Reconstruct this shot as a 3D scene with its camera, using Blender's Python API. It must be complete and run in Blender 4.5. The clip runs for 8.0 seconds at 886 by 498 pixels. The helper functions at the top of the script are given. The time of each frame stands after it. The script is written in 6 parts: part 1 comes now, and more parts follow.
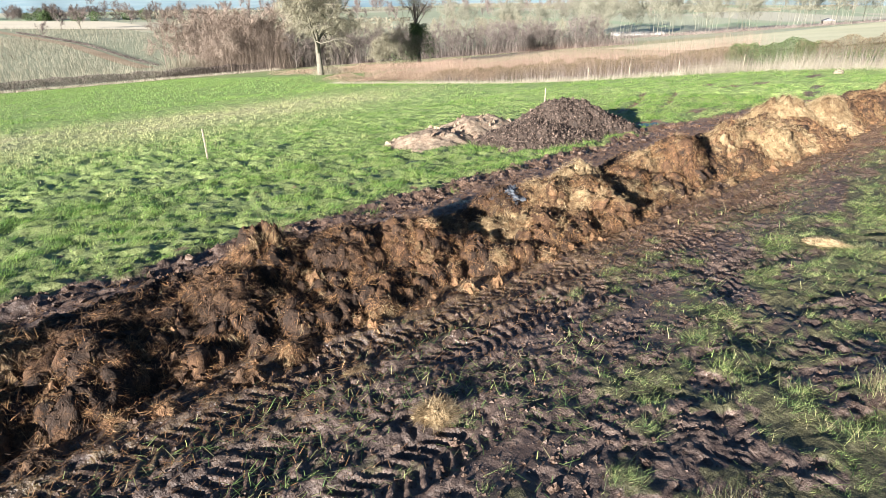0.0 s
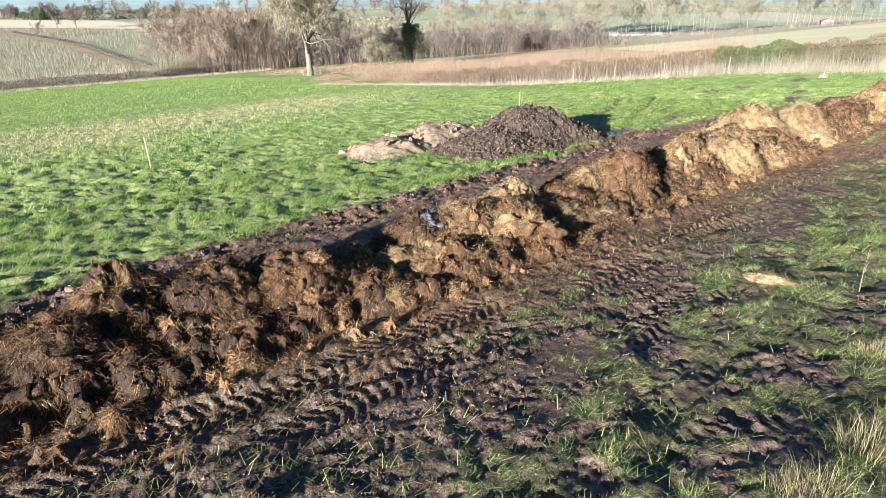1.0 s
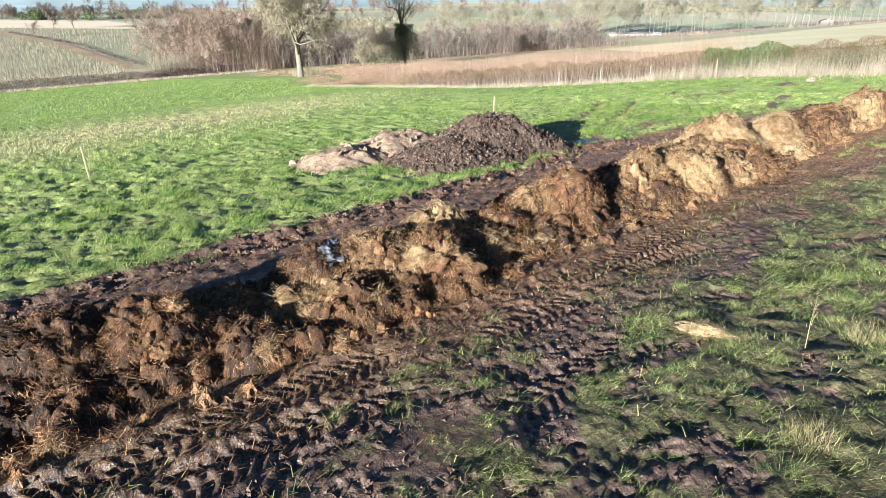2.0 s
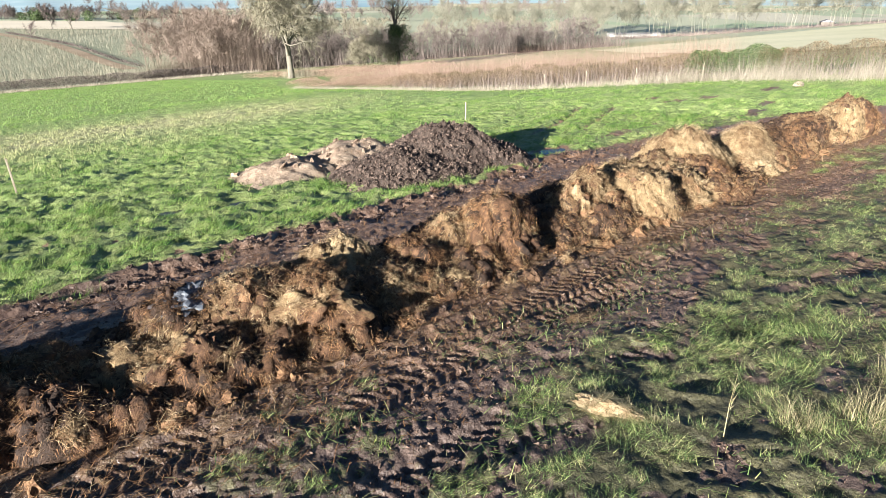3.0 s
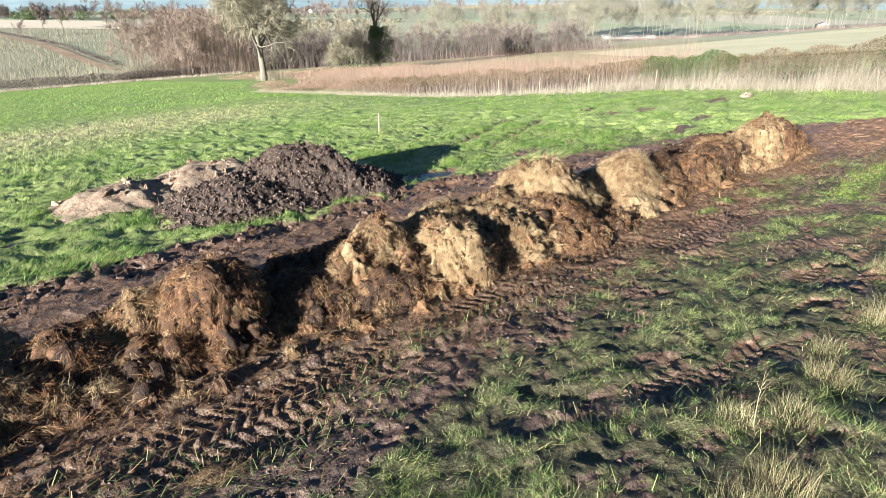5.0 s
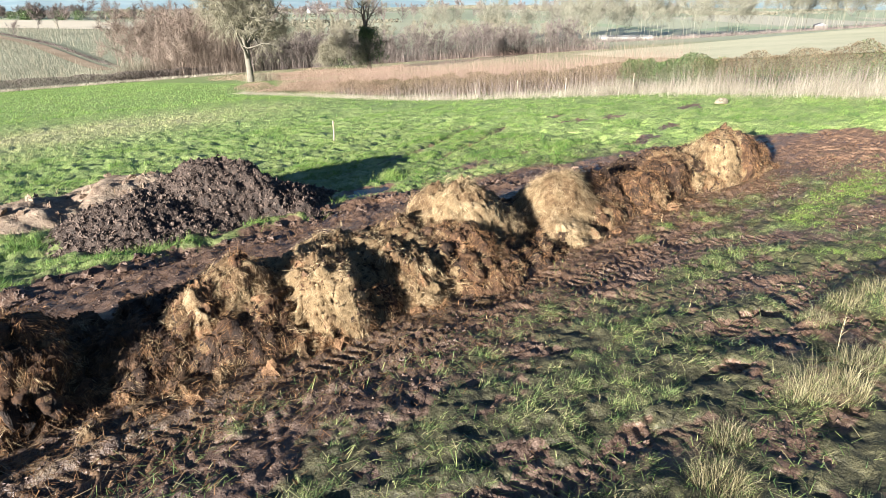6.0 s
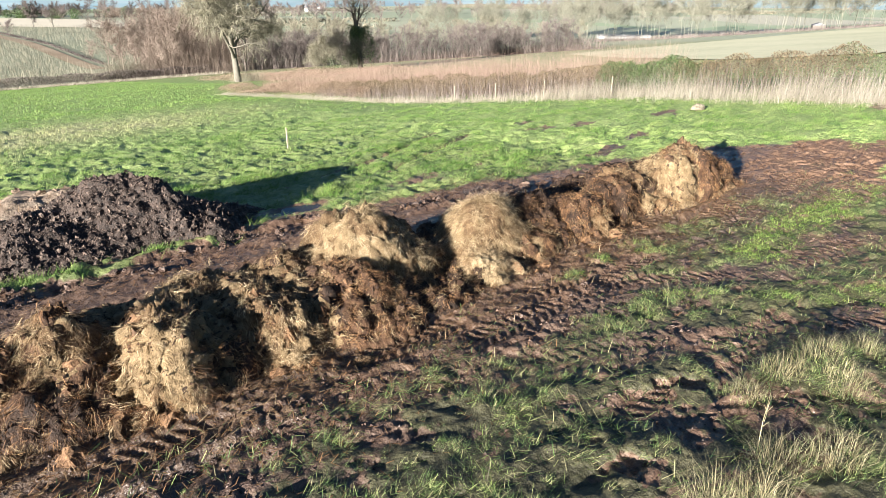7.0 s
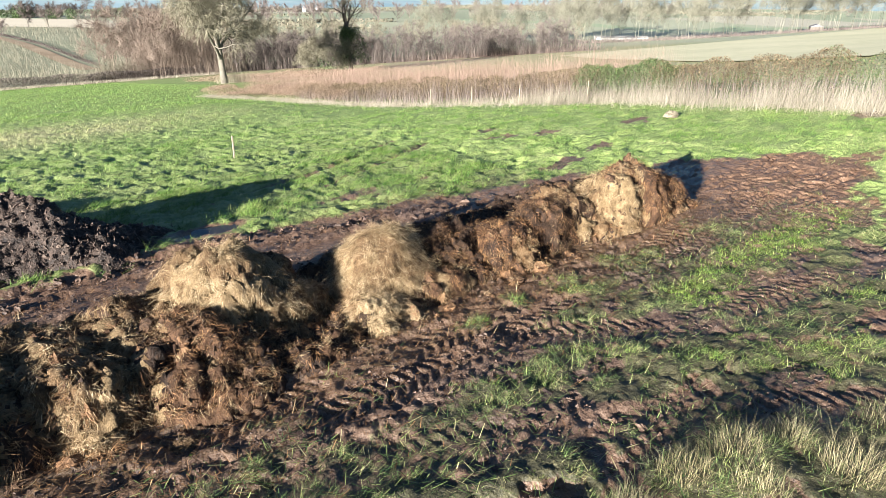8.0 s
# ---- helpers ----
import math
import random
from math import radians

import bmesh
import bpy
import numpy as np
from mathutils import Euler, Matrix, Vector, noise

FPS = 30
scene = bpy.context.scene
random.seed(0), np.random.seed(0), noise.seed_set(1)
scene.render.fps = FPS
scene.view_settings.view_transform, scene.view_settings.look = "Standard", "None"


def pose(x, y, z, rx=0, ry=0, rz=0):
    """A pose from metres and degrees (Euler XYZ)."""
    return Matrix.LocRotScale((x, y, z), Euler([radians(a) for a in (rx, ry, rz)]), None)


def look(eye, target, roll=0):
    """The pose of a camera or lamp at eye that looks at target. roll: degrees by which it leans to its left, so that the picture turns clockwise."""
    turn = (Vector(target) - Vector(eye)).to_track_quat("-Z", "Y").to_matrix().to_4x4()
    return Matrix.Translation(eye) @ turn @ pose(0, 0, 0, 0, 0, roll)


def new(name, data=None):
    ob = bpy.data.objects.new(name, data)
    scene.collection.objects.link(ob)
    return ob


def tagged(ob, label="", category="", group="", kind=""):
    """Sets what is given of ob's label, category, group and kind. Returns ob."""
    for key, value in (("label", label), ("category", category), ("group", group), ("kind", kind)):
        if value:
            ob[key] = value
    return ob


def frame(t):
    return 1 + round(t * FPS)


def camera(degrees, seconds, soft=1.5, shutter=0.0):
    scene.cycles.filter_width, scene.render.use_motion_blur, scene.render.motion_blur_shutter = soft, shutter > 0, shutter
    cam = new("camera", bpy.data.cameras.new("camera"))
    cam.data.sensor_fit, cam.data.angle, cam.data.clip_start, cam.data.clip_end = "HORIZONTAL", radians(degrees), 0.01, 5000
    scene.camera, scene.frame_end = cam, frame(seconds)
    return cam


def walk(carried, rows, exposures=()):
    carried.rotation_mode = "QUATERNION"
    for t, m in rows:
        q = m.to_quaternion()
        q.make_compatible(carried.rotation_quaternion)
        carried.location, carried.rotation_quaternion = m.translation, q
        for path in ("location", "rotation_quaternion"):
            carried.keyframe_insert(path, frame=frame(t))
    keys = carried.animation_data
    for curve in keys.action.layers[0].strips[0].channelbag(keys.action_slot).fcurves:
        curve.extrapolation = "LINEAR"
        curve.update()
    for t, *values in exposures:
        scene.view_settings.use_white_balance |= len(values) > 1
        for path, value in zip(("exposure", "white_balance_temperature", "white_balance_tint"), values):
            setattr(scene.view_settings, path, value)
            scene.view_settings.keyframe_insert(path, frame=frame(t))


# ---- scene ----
# ---- camera ----
cam = camera(72.0, 8.0, soft=0.5)
PATH = [
    (0, (0.076, 0.021, 3.942), (1.269, 1.426, 3.167), -0.2),
    (0.5, (1.046, -0.01, 3.96), (2.238, 1.395, 3.184), -0.2),
    (1, (2.117, 0.001, 3.976), (3.311, 1.405, 3.2), -0.1),
    (1.5, (3.14, 0.039, 3.99), (4.334, 1.443, 3.214), -0.1),
    (3, (6.353, 0.198, 4.009), (7.543, 1.606, 3.234), -0.1),
    (3.5, (7.55, 0.234, 4.014), (8.74, 1.643, 3.24), -0.1),
    (4, (8.852, 0.095, 4.005), (10.04, 1.505, 3.231), -0.1),
    (4.5, (10.119, -0.104, 3.988), (11.31, 1.305, 3.215), 0.1),
    (6, (13.659, -0.131, 4.029), (14.852, 1.276, 3.257), 0.2),
    (6.5, (14.8, -0.053, 4.052), (15.994, 1.352, 3.277), 0.2),
    (7, (15.884, 0.003, 4.065), (17.078, 1.408, 3.29), 0.3),
    (7.5, (17.041, 0.076, 4.051), (18.235, 1.481, 3.277), 0.3),
    (8, (18.162, 0.133, 4.048), (19.358, 1.537, 3.275), 0.4),
]
EXPOSURE = 1.95
walk(cam, [(t, look(eye, target, roll)) for t, eye, target, roll in PATH], [(0, EXPOSURE), (8, EXPOSURE)])

# ---- sky and sun: low winter sun ----
SUN_AZ, SUN_EL = radians(196.5), radians(11.2)
world = bpy.data.worlds.new("winter_sky")
scene.world = world
world.use_nodes = True
sky = world.node_tree.nodes.new("ShaderNodeTexSky")
sky.sky_type, sky.sun_disc = "NISHITA", False
sky.ozone_density = 5.0
sky.sun_elevation, sky.sun_rotation = SUN_EL, radians(90) - SUN_AZ
background = world.node_tree.nodes["Background"]
background.inputs["Strength"].default_value = 0.0335
world.node_tree.links.new(sky.outputs[0], background.inputs["Color"])
sun_data = bpy.data.lights.new("sun", "SUN")
sun_data.energy, sun_data.angle, sun_data.color = 5.6, radians(0.6), (1.0, 0.965, 0.93)
sun = new("sun", sun_data)
toward = Vector((math.cos(SUN_AZ) * math.cos(SUN_EL), math.sin(SUN_AZ) * math.cos(SUN_EL), math.sin(SUN_EL)))
sun.matrix_world = look(toward * 60, (0, 0, 0))

# ---- tools ----
import collections

RNG = np.random.default_rng(7)


def lattice(ix, iy, iz, seed):
    h = (ix.astype(np.int64) * 374761393 + iy.astype(np.int64) * 668265263 + iz.astype(np.int64) * 2147483647 + seed * 974634777) & 0xFFFFFFFF
    h = ((h ^ (h >> 13)) * 1274126177) & 0xFFFFFFFF
    h = ((h ^ (h >> 16)) * 2246822519) & 0xFFFFFFFF
    return ((h ^ (h >> 15)) & 0xFFFFFF) / float(0x7FFFFF) - 1.0


def noise2(x, y, seed=0):
    x, y = np.asarray(x, float), np.asarray(y, float)
    ix, iy = np.floor(x), np.floor(y)
    fx, fy = x - ix, y - iy
    fx, fy = fx * fx * (3 - 2 * fx), fy * fy * (3 - 2 * fy)
    o = np.zeros_like(ix)
    a, b = lattice(ix, iy, o, seed), lattice(ix + 1, iy, o, seed)
    c, d = lattice(ix, iy + 1, o, seed), lattice(ix + 1, iy + 1, o, seed)
    return (a * (1 - fx) + b * fx) * (1 - fy) + (c * (1 - fx) + d * fx) * fy


def noise3(x, y, z, seed=0):
    iz = np.floor(z)
    fz = z - iz
    fz = fz * fz * (3 - 2 * fz)
    ix, iy = np.floor(x), np.floor(y)
    fx, fy = x - ix, y - iy
    fx, fy = fx * fx * (3 - 2 * fx), fy * fy * (3 - 2 * fy)
    out = 0
    for dz, wz in ((0, 1 - fz), (1, fz)):
        for dy, wy in ((0, 1 - fy), (1, fy)):
            for dx, wx in ((0, 1 - fx), (1, fx)):
                out = out + lattice(ix + dx, iy + dy, iz + dz, seed) * wx * wy * wz
    return out


def fbm2(x, y, seed=0, octaves=3):
    return sum(noise2(x * 2.03 ** k, y * 2.03 ** k, seed + k) * 0.5 ** k for k in range(octaves)) / 1.6


def fbm3(p, scale, seed=0, octaves=3):
    return sum(noise3(p[:, 0] * scale * 2.03 ** k, p[:, 1] * scale * 2.03 ** k, p[:, 2] * scale * 2.03 ** k, seed + k) * 0.5 ** k for k in range(octaves)) / 1.6


def ease(a, b, v):
    t = np.clip((v - a) / (b - a), 0, 1)
    return t * t * (3 - 2 * t)


def mesh_from(name, verts, tris=None, quads=None, smooth=False):
    """A mesh from arrays of places, triangles and quads."""
    me = bpy.data.meshes.new(name)
    parts3 = np.zeros((0, 3), np.int32) if tris is None else np.asarray(tris, np.int32)
    parts4 = np.zeros((0, 4), np.int32) if quads is None else np.asarray(quads, np.int32)
    loops = np.concatenate([parts3.ravel(), parts4.ravel()]).astype(np.int32)
    starts = np.concatenate([np.arange(len(parts3)) * 3, len(parts3) * 3 + np.arange(len(parts4)) * 4]).astype(np.int32)
    me.vertices.add(len(verts))
    me.vertices.foreach_set("co", np.asarray(verts, np.float32).ravel())
    me.loops.add(len(loops))
    me.polygons.add(len(starts))
    me.polygons.foreach_set("loop_start", starts)
    me.loops.foreach_set("vertex_index", loops)
    me.polygons.foreach_set("use_smooth", np.full(len(starts), smooth))
    me.update(calc_edges=True)
    return me


def thing(name, me, material, label="", category="", group="", kind=""):
    if me is not None and material is not None:
        me.materials.append(material)
    return tagged(new(name, me), label, category, group, kind)


def part(name, me, material, parent, label="", kind=""):
    """Links a mesh as one part under a thing or a part."""
    if isinstance(me, bmesh.types.BMesh):
        data = bpy.data.meshes.new(name)
        me.to_mesh(data)
        me.free()
        me = data
    if material is not None and not me.materials:
        me.materials.append(material)
    ob = new(name, me)
    ob.parent = parent
    return tagged(ob, label, "", "", kind)


def unit(v):
    return v / np.maximum(np.linalg.norm(v, axis=1, keepdims=True), 1e-9)


def blades(base, length, width, heading, lean, curl=0.5):
    """Bent grass blades: one quad and one triangle each. Returns verts, tris, quads."""
    n = len(base)
    flat = np.stack([np.cos(heading), np.sin(heading), np.zeros(n)], 1)
    side = np.stack([-np.sin(heading), np.cos(heading), np.zeros(n)], 1)
    twist = RNG.uniform(-0.9, 0.9, n)[:, None]
    side = side * np.cos(twist) + flat * np.sin(twist)
    up = np.array([0, 0, 1.0])
    first = flat * np.sin(lean)[:, None] + up * np.cos(lean)[:, None]
    lean2 = np.minimum(lean + curl, 1.75)
    second = flat * np.sin(lean2)[:, None] + up * np.cos(lean2)[:, None]
    L, W = length[:, None], width[:, None]
    mid = base + first * L * 0.5
    tip = mid + second * L * 0.5
    v = np.stack([base - side * W * 0.5, base + side * W * 0.5, mid + side * W * 0.42, mid - side * W * 0.42, tip], 1).reshape(-1, 3)
    k = np.arange(n)[:, None] * 5
    return v, k + np.array([[3, 2, 4]]), k + np.array([[0, 1, 2, 3]])


def spikes(base, length, width, heading, lean):
    """Single pointed blades, for grass and stems that stay far away."""
    n = len(base)
    flat = np.stack([np.cos(heading), np.sin(heading), np.zeros(n)], 1)
    turn = RNG.uniform(0, 3.14, n)
    side = np.stack([np.cos(turn), np.sin(turn), np.zeros(n)], 1) * width[:, None] * 0.5
    tip = base + (flat * np.sin(lean)[:, None] + np.array([0, 0, 1.0]) * np.cos(lean)[:, None]) * length[:, None]
    return np.stack([base - side, base + side, tip], 1).reshape(-1, 3), np.arange(n * 3).reshape(-1, 3), None


def ribbons(start, along, normal, length, width, droop):
    """Drooping straws that lie on a surface: one slim quad each."""
    side = unit(np.cross(along, normal))
    L, W = length[:, None], width[:, None] * 0.5
    tip = start + along * L + normal * L * 0.06 - np.array([0, 0, 1.0]) * (droop[:, None] * L)
    v = np.stack([start - side * W, start + side * W, tip + side * W * 0.6, tip - side * W * 0.6], 1).reshape(-1, 3)
    k = np.arange(len(start))[:, None] * 4
    return v, k + np.array([[0, 1, 2, 3]])


def straw_slivers(start, along, normal, length, width, droop):
    """Slim tapering straws that lie on a surface: one triangle each."""
    side = unit(np.cross(along, normal)) * width[:, None] * 0.6
    tip = start + along * length[:, None] + normal * length[:, None] * 0.06 - np.array([0, 0, 1.0]) * (droop * length)[:, None]
    return np.stack([start - side, start + side, tip], 1).reshape(-1, 3), np.arange(len(start) * 3).reshape(-1, 3)


def chips(x, y, z, s):
    """Angular crumbs: a squashed, turned tetrahedron each."""
    n = len(x)
    turn = RNG.uniform(0, 6.28, n)
    p = np.stack([x, y, z], 1)
    corners = []
    for k in range(3):
        a = turn + k * 2.09 + RNG.normal(0, 0.35, n)
        r = s * RNG.uniform(0.6, 1.7, n)
        corners.append(p + np.stack([np.cos(a) * r, np.sin(a) * r, -s * RNG.uniform(0, 0.5, n)], 1))
    corners.append(p + np.stack([RNG.normal(0, 0.35, n) * s, RNG.normal(0, 0.35, n) * s, s * RNG.uniform(0.4, 1.1, n)], 1))
    v = np.stack(corners, 1).reshape(-1, 3)
    k = np.arange(n)[:, None] * 4
    return v, np.concatenate([k + np.array([f]) for f in ((0, 1, 3), (1, 2, 3), (2, 0, 3), (0, 2, 1))]), None


def merge(pieces):
    """Joins (verts, tris, quads) sets into one."""
    V, T, Q, n = [], [], [], 0
    for v, t, q in pieces:
        V.append(v)
        if t is not None and len(t):
            T.append(t + n)
        if q is not None and len(q):
            Q.append(q + n)
        n += len(v)
    return np.concatenate(V), np.concatenate(T) if T else None, np.concatenate(Q) if Q else None


# ---- materials ----
def surface(name, colours, scale=6.0, fine=40.0, rough=0.85, bump=0.5, distance=0.02, island=0.0, per_object=0.0, rough_low=None, translucent=0.0, spread=(0.3, 0.7), fibre=0.0):
    """A ground, plant or muck material: colour ramp over noise at two scales, with relief and random variation."""
    m = bpy.data.materials.new(name)
    m.use_nodes = True
    N, L = m.node_tree.nodes, m.node_tree.links
    b = N["Principled BSDF"]
    b.inputs["Specular IOR Level"].default_value = 0.3
    geo = N.new("ShaderNodeNewGeometry")
    big, small = N.new("ShaderNodeTexNoise"), N.new("ShaderNodeTexNoise")
    for node, s, det in ((big, scale, 4), (small, fine, 5)):
        node.inputs["Scale"].default_value = s
        node.inputs["Detail"].default_value = det
        node.inputs["Roughness"].default_value = 0.6
        L.new(geo.outputs["Position"], node.inputs["Vector"])
    if fibre:
        wave, squash = N.new("ShaderNodeTexNoise"), N.new("ShaderNodeVectorMath")
        squash.operation = "MULTIPLY"
        squash.inputs[1].default_value = (1.0, 1.0, 0.4)
        wave.inputs["Scale"].default_value, wave.inputs["Detail"].default_value = 5.0, 3
        bend = N.new("ShaderNodeVectorMath")
        bend.operation = "MULTIPLY_ADD"
        L.new(geo.outputs["Position"], wave.inputs["Vector"])
        L.new(wave.outputs["Color"], bend.inputs[0])
        bend.inputs[1].default_value = (0.25, 0.25, 0.25)
        L.new(geo.outputs["Position"], bend.inputs[2])
        L.new(bend.outputs[0], squash.inputs[0])
        L.new(squash.outputs[0], small.inputs["Vector"])
        small.inputs["Scale"].default_value = fibre
    mix = N.new("ShaderNodeMath")
    mix.operation = "MULTIPLY_ADD"
    L.new(small.outputs["Fac"], mix.inputs[0])
    mix.inputs[1].default_value = 0.45
    half = N.new("ShaderNodeMath")
    half.operation = "MULTIPLY_ADD"
    L.new(big.outputs["Fac"], half.inputs[0])
    half.inputs[1].default_value, half.inputs[2].default_value = 0.55, 0.0
    L.new(half.outputs[0], mix.inputs[2])
    last = mix.outputs[0]
    for weight, source in ((island, geo.outputs["Random Per Island"]), (per_object, None)):
        if weight:
            if source is None:
                source = N.new("ShaderNodeObjectInfo").outputs["Random"]
            shift = N.new("ShaderNodeMath")
            shift.operation = "SUBTRACT"
            L.new(source, shift.inputs[0])
            shift.inputs[1].default_value = 0.5
            add = N.new("ShaderNodeMath")
            add.operation = "MULTIPLY_ADD"
            L.new(shift.outputs[0], add.inputs[0])
            add.inputs[1].default_value = weight
            L.new(last, add.inputs[2])
            last = add.outputs[0]
    ramp = N.new("ShaderNodeValToRGB")
    el = ramp.color_ramp.elements
    el[0].position, el[1].position = spread
    el[0].color, el[1].color = (*colours[0], 1), (*colours[-1], 1)
    for i, c in enumerate(colours[1:-1]):
        e = el.new(spread[0] + (spread[1] - spread[0]) * (i + 1) / (len(colours) - 1))
        e.color = (*c, 1)
    L.new(last, ramp.inputs["Fac"])
    L.new(ramp.outputs["Color"], b.inputs["Base Color"])
    if rough_low is None:
        b.inputs["Roughness"].default_value = rough
    else:
        r = N.new("ShaderNodeMapRange")
        L.new(big.outputs["Fac"], r.inputs["Value"])
        r.inputs["From Min"].default_value, r.inputs["From Max"].default_value = 0.35, 0.65
        r.inputs["To Min"].default_value, r.inputs["To Max"].default_value = rough_low, rough
        L.new(r.outputs[0], b.inputs["Roughness"])
    if bump:
        bm_node = N.new("ShaderNodeBump")
        bm_node.inputs["Strength"].default_value, bm_node.inputs["Distance"].default_value = bump, distance
        L.new(small.outputs["Fac"], bm_node.inputs["Height"])
        L.new(bm_node.outputs[0], b.inputs["Normal"])
    if translucent:
        tr, ms = N.new("ShaderNodeBsdfTranslucent"), N.new("ShaderNodeMixShader")
        L.new(ramp.outputs["Color"], tr.inputs["Color"])
        ms.inputs[0].default_value = translucent
        L.new(b.outputs[0], ms.inputs[1])
        L.new(tr.outputs[0], ms.inputs[2])
        L.new(ms.outputs[0], N["Material Output"].inputs["Surface"])
    return m


GRASS = surface("meadow_grass", [(0.03, 0.085, 0.016), (0.10, 0.2, 0.036), (0.2, 0.3, 0.066), (0.34, 0.38, 0.135)], 1.6, 5.0, 0.65, 0, island=0.2, translucent=0.3, spread=(0.36, 0.64))
LUSH = surface("lush_grass", [(0.07, 0.14, 0.025), (0.2, 0.32, 0.055), (0.42, 0.5, 0.14)], 0.9, 7.0, 0.6, 0, island=0.4, translucent=0.3)
TRODDEN = surface("trodden_grass", [(0.05, 0.042, 0.026), (0.06, 0.118, 0.04), (0.165, 0.255, 0.08), (0.38, 0.44, 0.155), (0.52, 0.46, 0.25)], 2.6, 9.0, 0.7, 0, island=0.36, translucent=0.25, spread=(0.32, 0.68))
YELLOWED = surface("yellowed_grass", [(0.24, 0.25, 0.10), (0.34, 0.34, 0.15), (0.45, 0.43, 0.23)], 0.6, 4.0, 0.7, 0, island=0.3, translucent=0.25)
DRY = surface("dry_grass", [(0.19, 0.16, 0.08), (0.31, 0.27, 0.145), (0.46, 0.4, 0.25)], 1.2, 9.0, 0.7, 0, island=0.5, translucent=0.25)
REED = surface("dead_reed", [(0.17, 0.145, 0.105), (0.32, 0.28, 0.21), (0.48, 0.43, 0.34)], 0.5, 5.0, 0.7, 0, island=0.3, translucent=0.2)
MUCK = surface("rotted_manure", [(0.01, 0.006, 0.004), (0.042, 0.023, 0.013), (0.14, 0.08, 0.044)], 9.0, 26.0, 0.75, 1.0, 0.035, per_object=0.25, fibre=34)
MUCK_RED = surface("rusty_manure", [(0.022, 0.011, 0.006), (0.1, 0.052, 0.026), (0.29, 0.165, 0.084)], 9.0, 26.0, 0.8, 1.0, 0.03, per_object=0.25, fibre=48)
MUCK_TAN = surface("strawy_manure", [(0.044, 0.024, 0.011), (0.18, 0.11, 0.053), (0.38, 0.268, 0.15)], 8.0, 26.0, 0.8, 1.0, 0.06, per_object=0.2, fibre=52)
MUCK_PALE = surface("clean_straw_mass", [(0.08, 0.05, 0.023), (0.27, 0.185, 0.094), (0.49, 0.38, 0.23)], 8.0, 30.0, 0.8, 1.0, 0.05, per_object=0.2, fibre=56)
STRAND_DARK = surface("rotted_straw", [(0.02, 0.011, 0.006), (0.065, 0.035, 0.018), (0.15, 0.088, 0.045)], 4, 20, 0.75, 0, island=0.5)
STRAND_RED = surface("rusty_straw", [(0.05, 0.025, 0.012), (0.18, 0.087, 0.037), (0.38, 0.216, 0.1)], 4, 20, 0.75, 0, island=0.5)
STRAND_TAN = surface("tan_straw", [(0.1, 0.058, 0.026), (0.26, 0.17, 0.085), (0.44, 0.33, 0.195)], 4, 20, 0.7, 0, island=0.5)
STRAND_PALE = surface("pale_straw", [(0.14, 0.09, 0.043), (0.31, 0.213, 0.11), (0.55, 0.435, 0.267)], 4, 20, 0.7, 0, island=0.45)
COMPOST = surface("black_compost", [(0.016, 0.011, 0.008), (0.08, 0.056, 0.043), (0.215, 0.157, 0.122)], 6, 30, 0.8, 1.0, 0.04, per_object=0.4, rough_low=0.4)
PINK = surface("pinkish_soil_and_straw", [(0.08, 0.05, 0.034), (0.205, 0.146, 0.103), (0.36, 0.285, 0.205)], 2.5, 18, 0.9, 1.0, 0.04, per_object=0.2)
CLOD = surface("mud_clod", [(0.03, 0.019, 0.014), (0.075, 0.047, 0.034), (0.14, 0.092, 0.066)], 5, 40, 0.6, 0.7, 0.02, island=0.3, rough_low=0.35)
CREAM = surface("bleached_straw", [(0.16, 0.13, 0.085), (0.25, 0.21, 0.145), (0.34, 0.295, 0.215)], 6, 30, 0.85, 0.8, 0.03)
WOOD = surface("weathered_stake_wood", [(0.2, 0.16, 0.11), (0.32, 0.27, 0.2), (0.42, 0.37, 0.29)], 14, 90, 0.8, 0.5, 0.004)
BARK = surface("pale_lichened_bark", [(0.075, 0.065, 0.05), (0.15, 0.135, 0.105), (0.24, 0.22, 0.175)], 1.5, 12, 0.85, 0.8, 0.05)
TWIG = surface("winter_twigs", [(0.12, 0.105, 0.07), (0.205, 0.185, 0.125), (0.31, 0.285, 0.2)], 0.3, 3, 0.85, 0, island=0.5)
# greyed twig tone for the far wood: haze is mixed into the colour
TWIG_PALE = surface("hazy_pale_twigs", [(0.13, 0.125, 0.09), (0.185, 0.178, 0.13), (0.25, 0.238, 0.18)], 0.03, 0.3, 0.9, 0, island=0.4)
TWIG_MAUVE = surface("mauve_twigs", [(0.085, 0.066, 0.06), (0.15, 0.12, 0.105), (0.23, 0.19, 0.165)], 0.05, 0.6, 0.9, 0, island=0.3)
TWIG_TAN = surface("tan_twigs", [(0.12, 0.105, 0.07), (0.19, 0.17, 0.12), (0.27, 0.25, 0.18)], 0.05, 0.6, 0.9, 0, island=0.28)
COPSE = surface("pinkish_tan_saplings", [(0.13, 0.093, 0.07), (0.2, 0.152, 0.118), (0.285, 0.225, 0.178)], 0.09, 0.6, 0.9, 0, island=0.2)
TWIG_DARK = surface("shaded_twigs", [(0.045, 0.036, 0.032), (0.1, 0.08, 0.07), (0.18, 0.148, 0.125)], 0.05, 0.6, 0.9, 0, island=0.3)
IVY = surface("ivy_leaves", [(0.026, 0.046, 0.015), (0.056, 0.092, 0.028), (0.1, 0.142, 0.05)], 0.8, 6, 0.5, 0, island=0.5)
HEDGE_BROWN = surface("winter_hedge_leaves", [(0.05, 0.037, 0.02), (0.115, 0.085, 0.047), (0.2, 0.152, 0.088)], 0.8, 5, 0.8, 0, island=0.35)
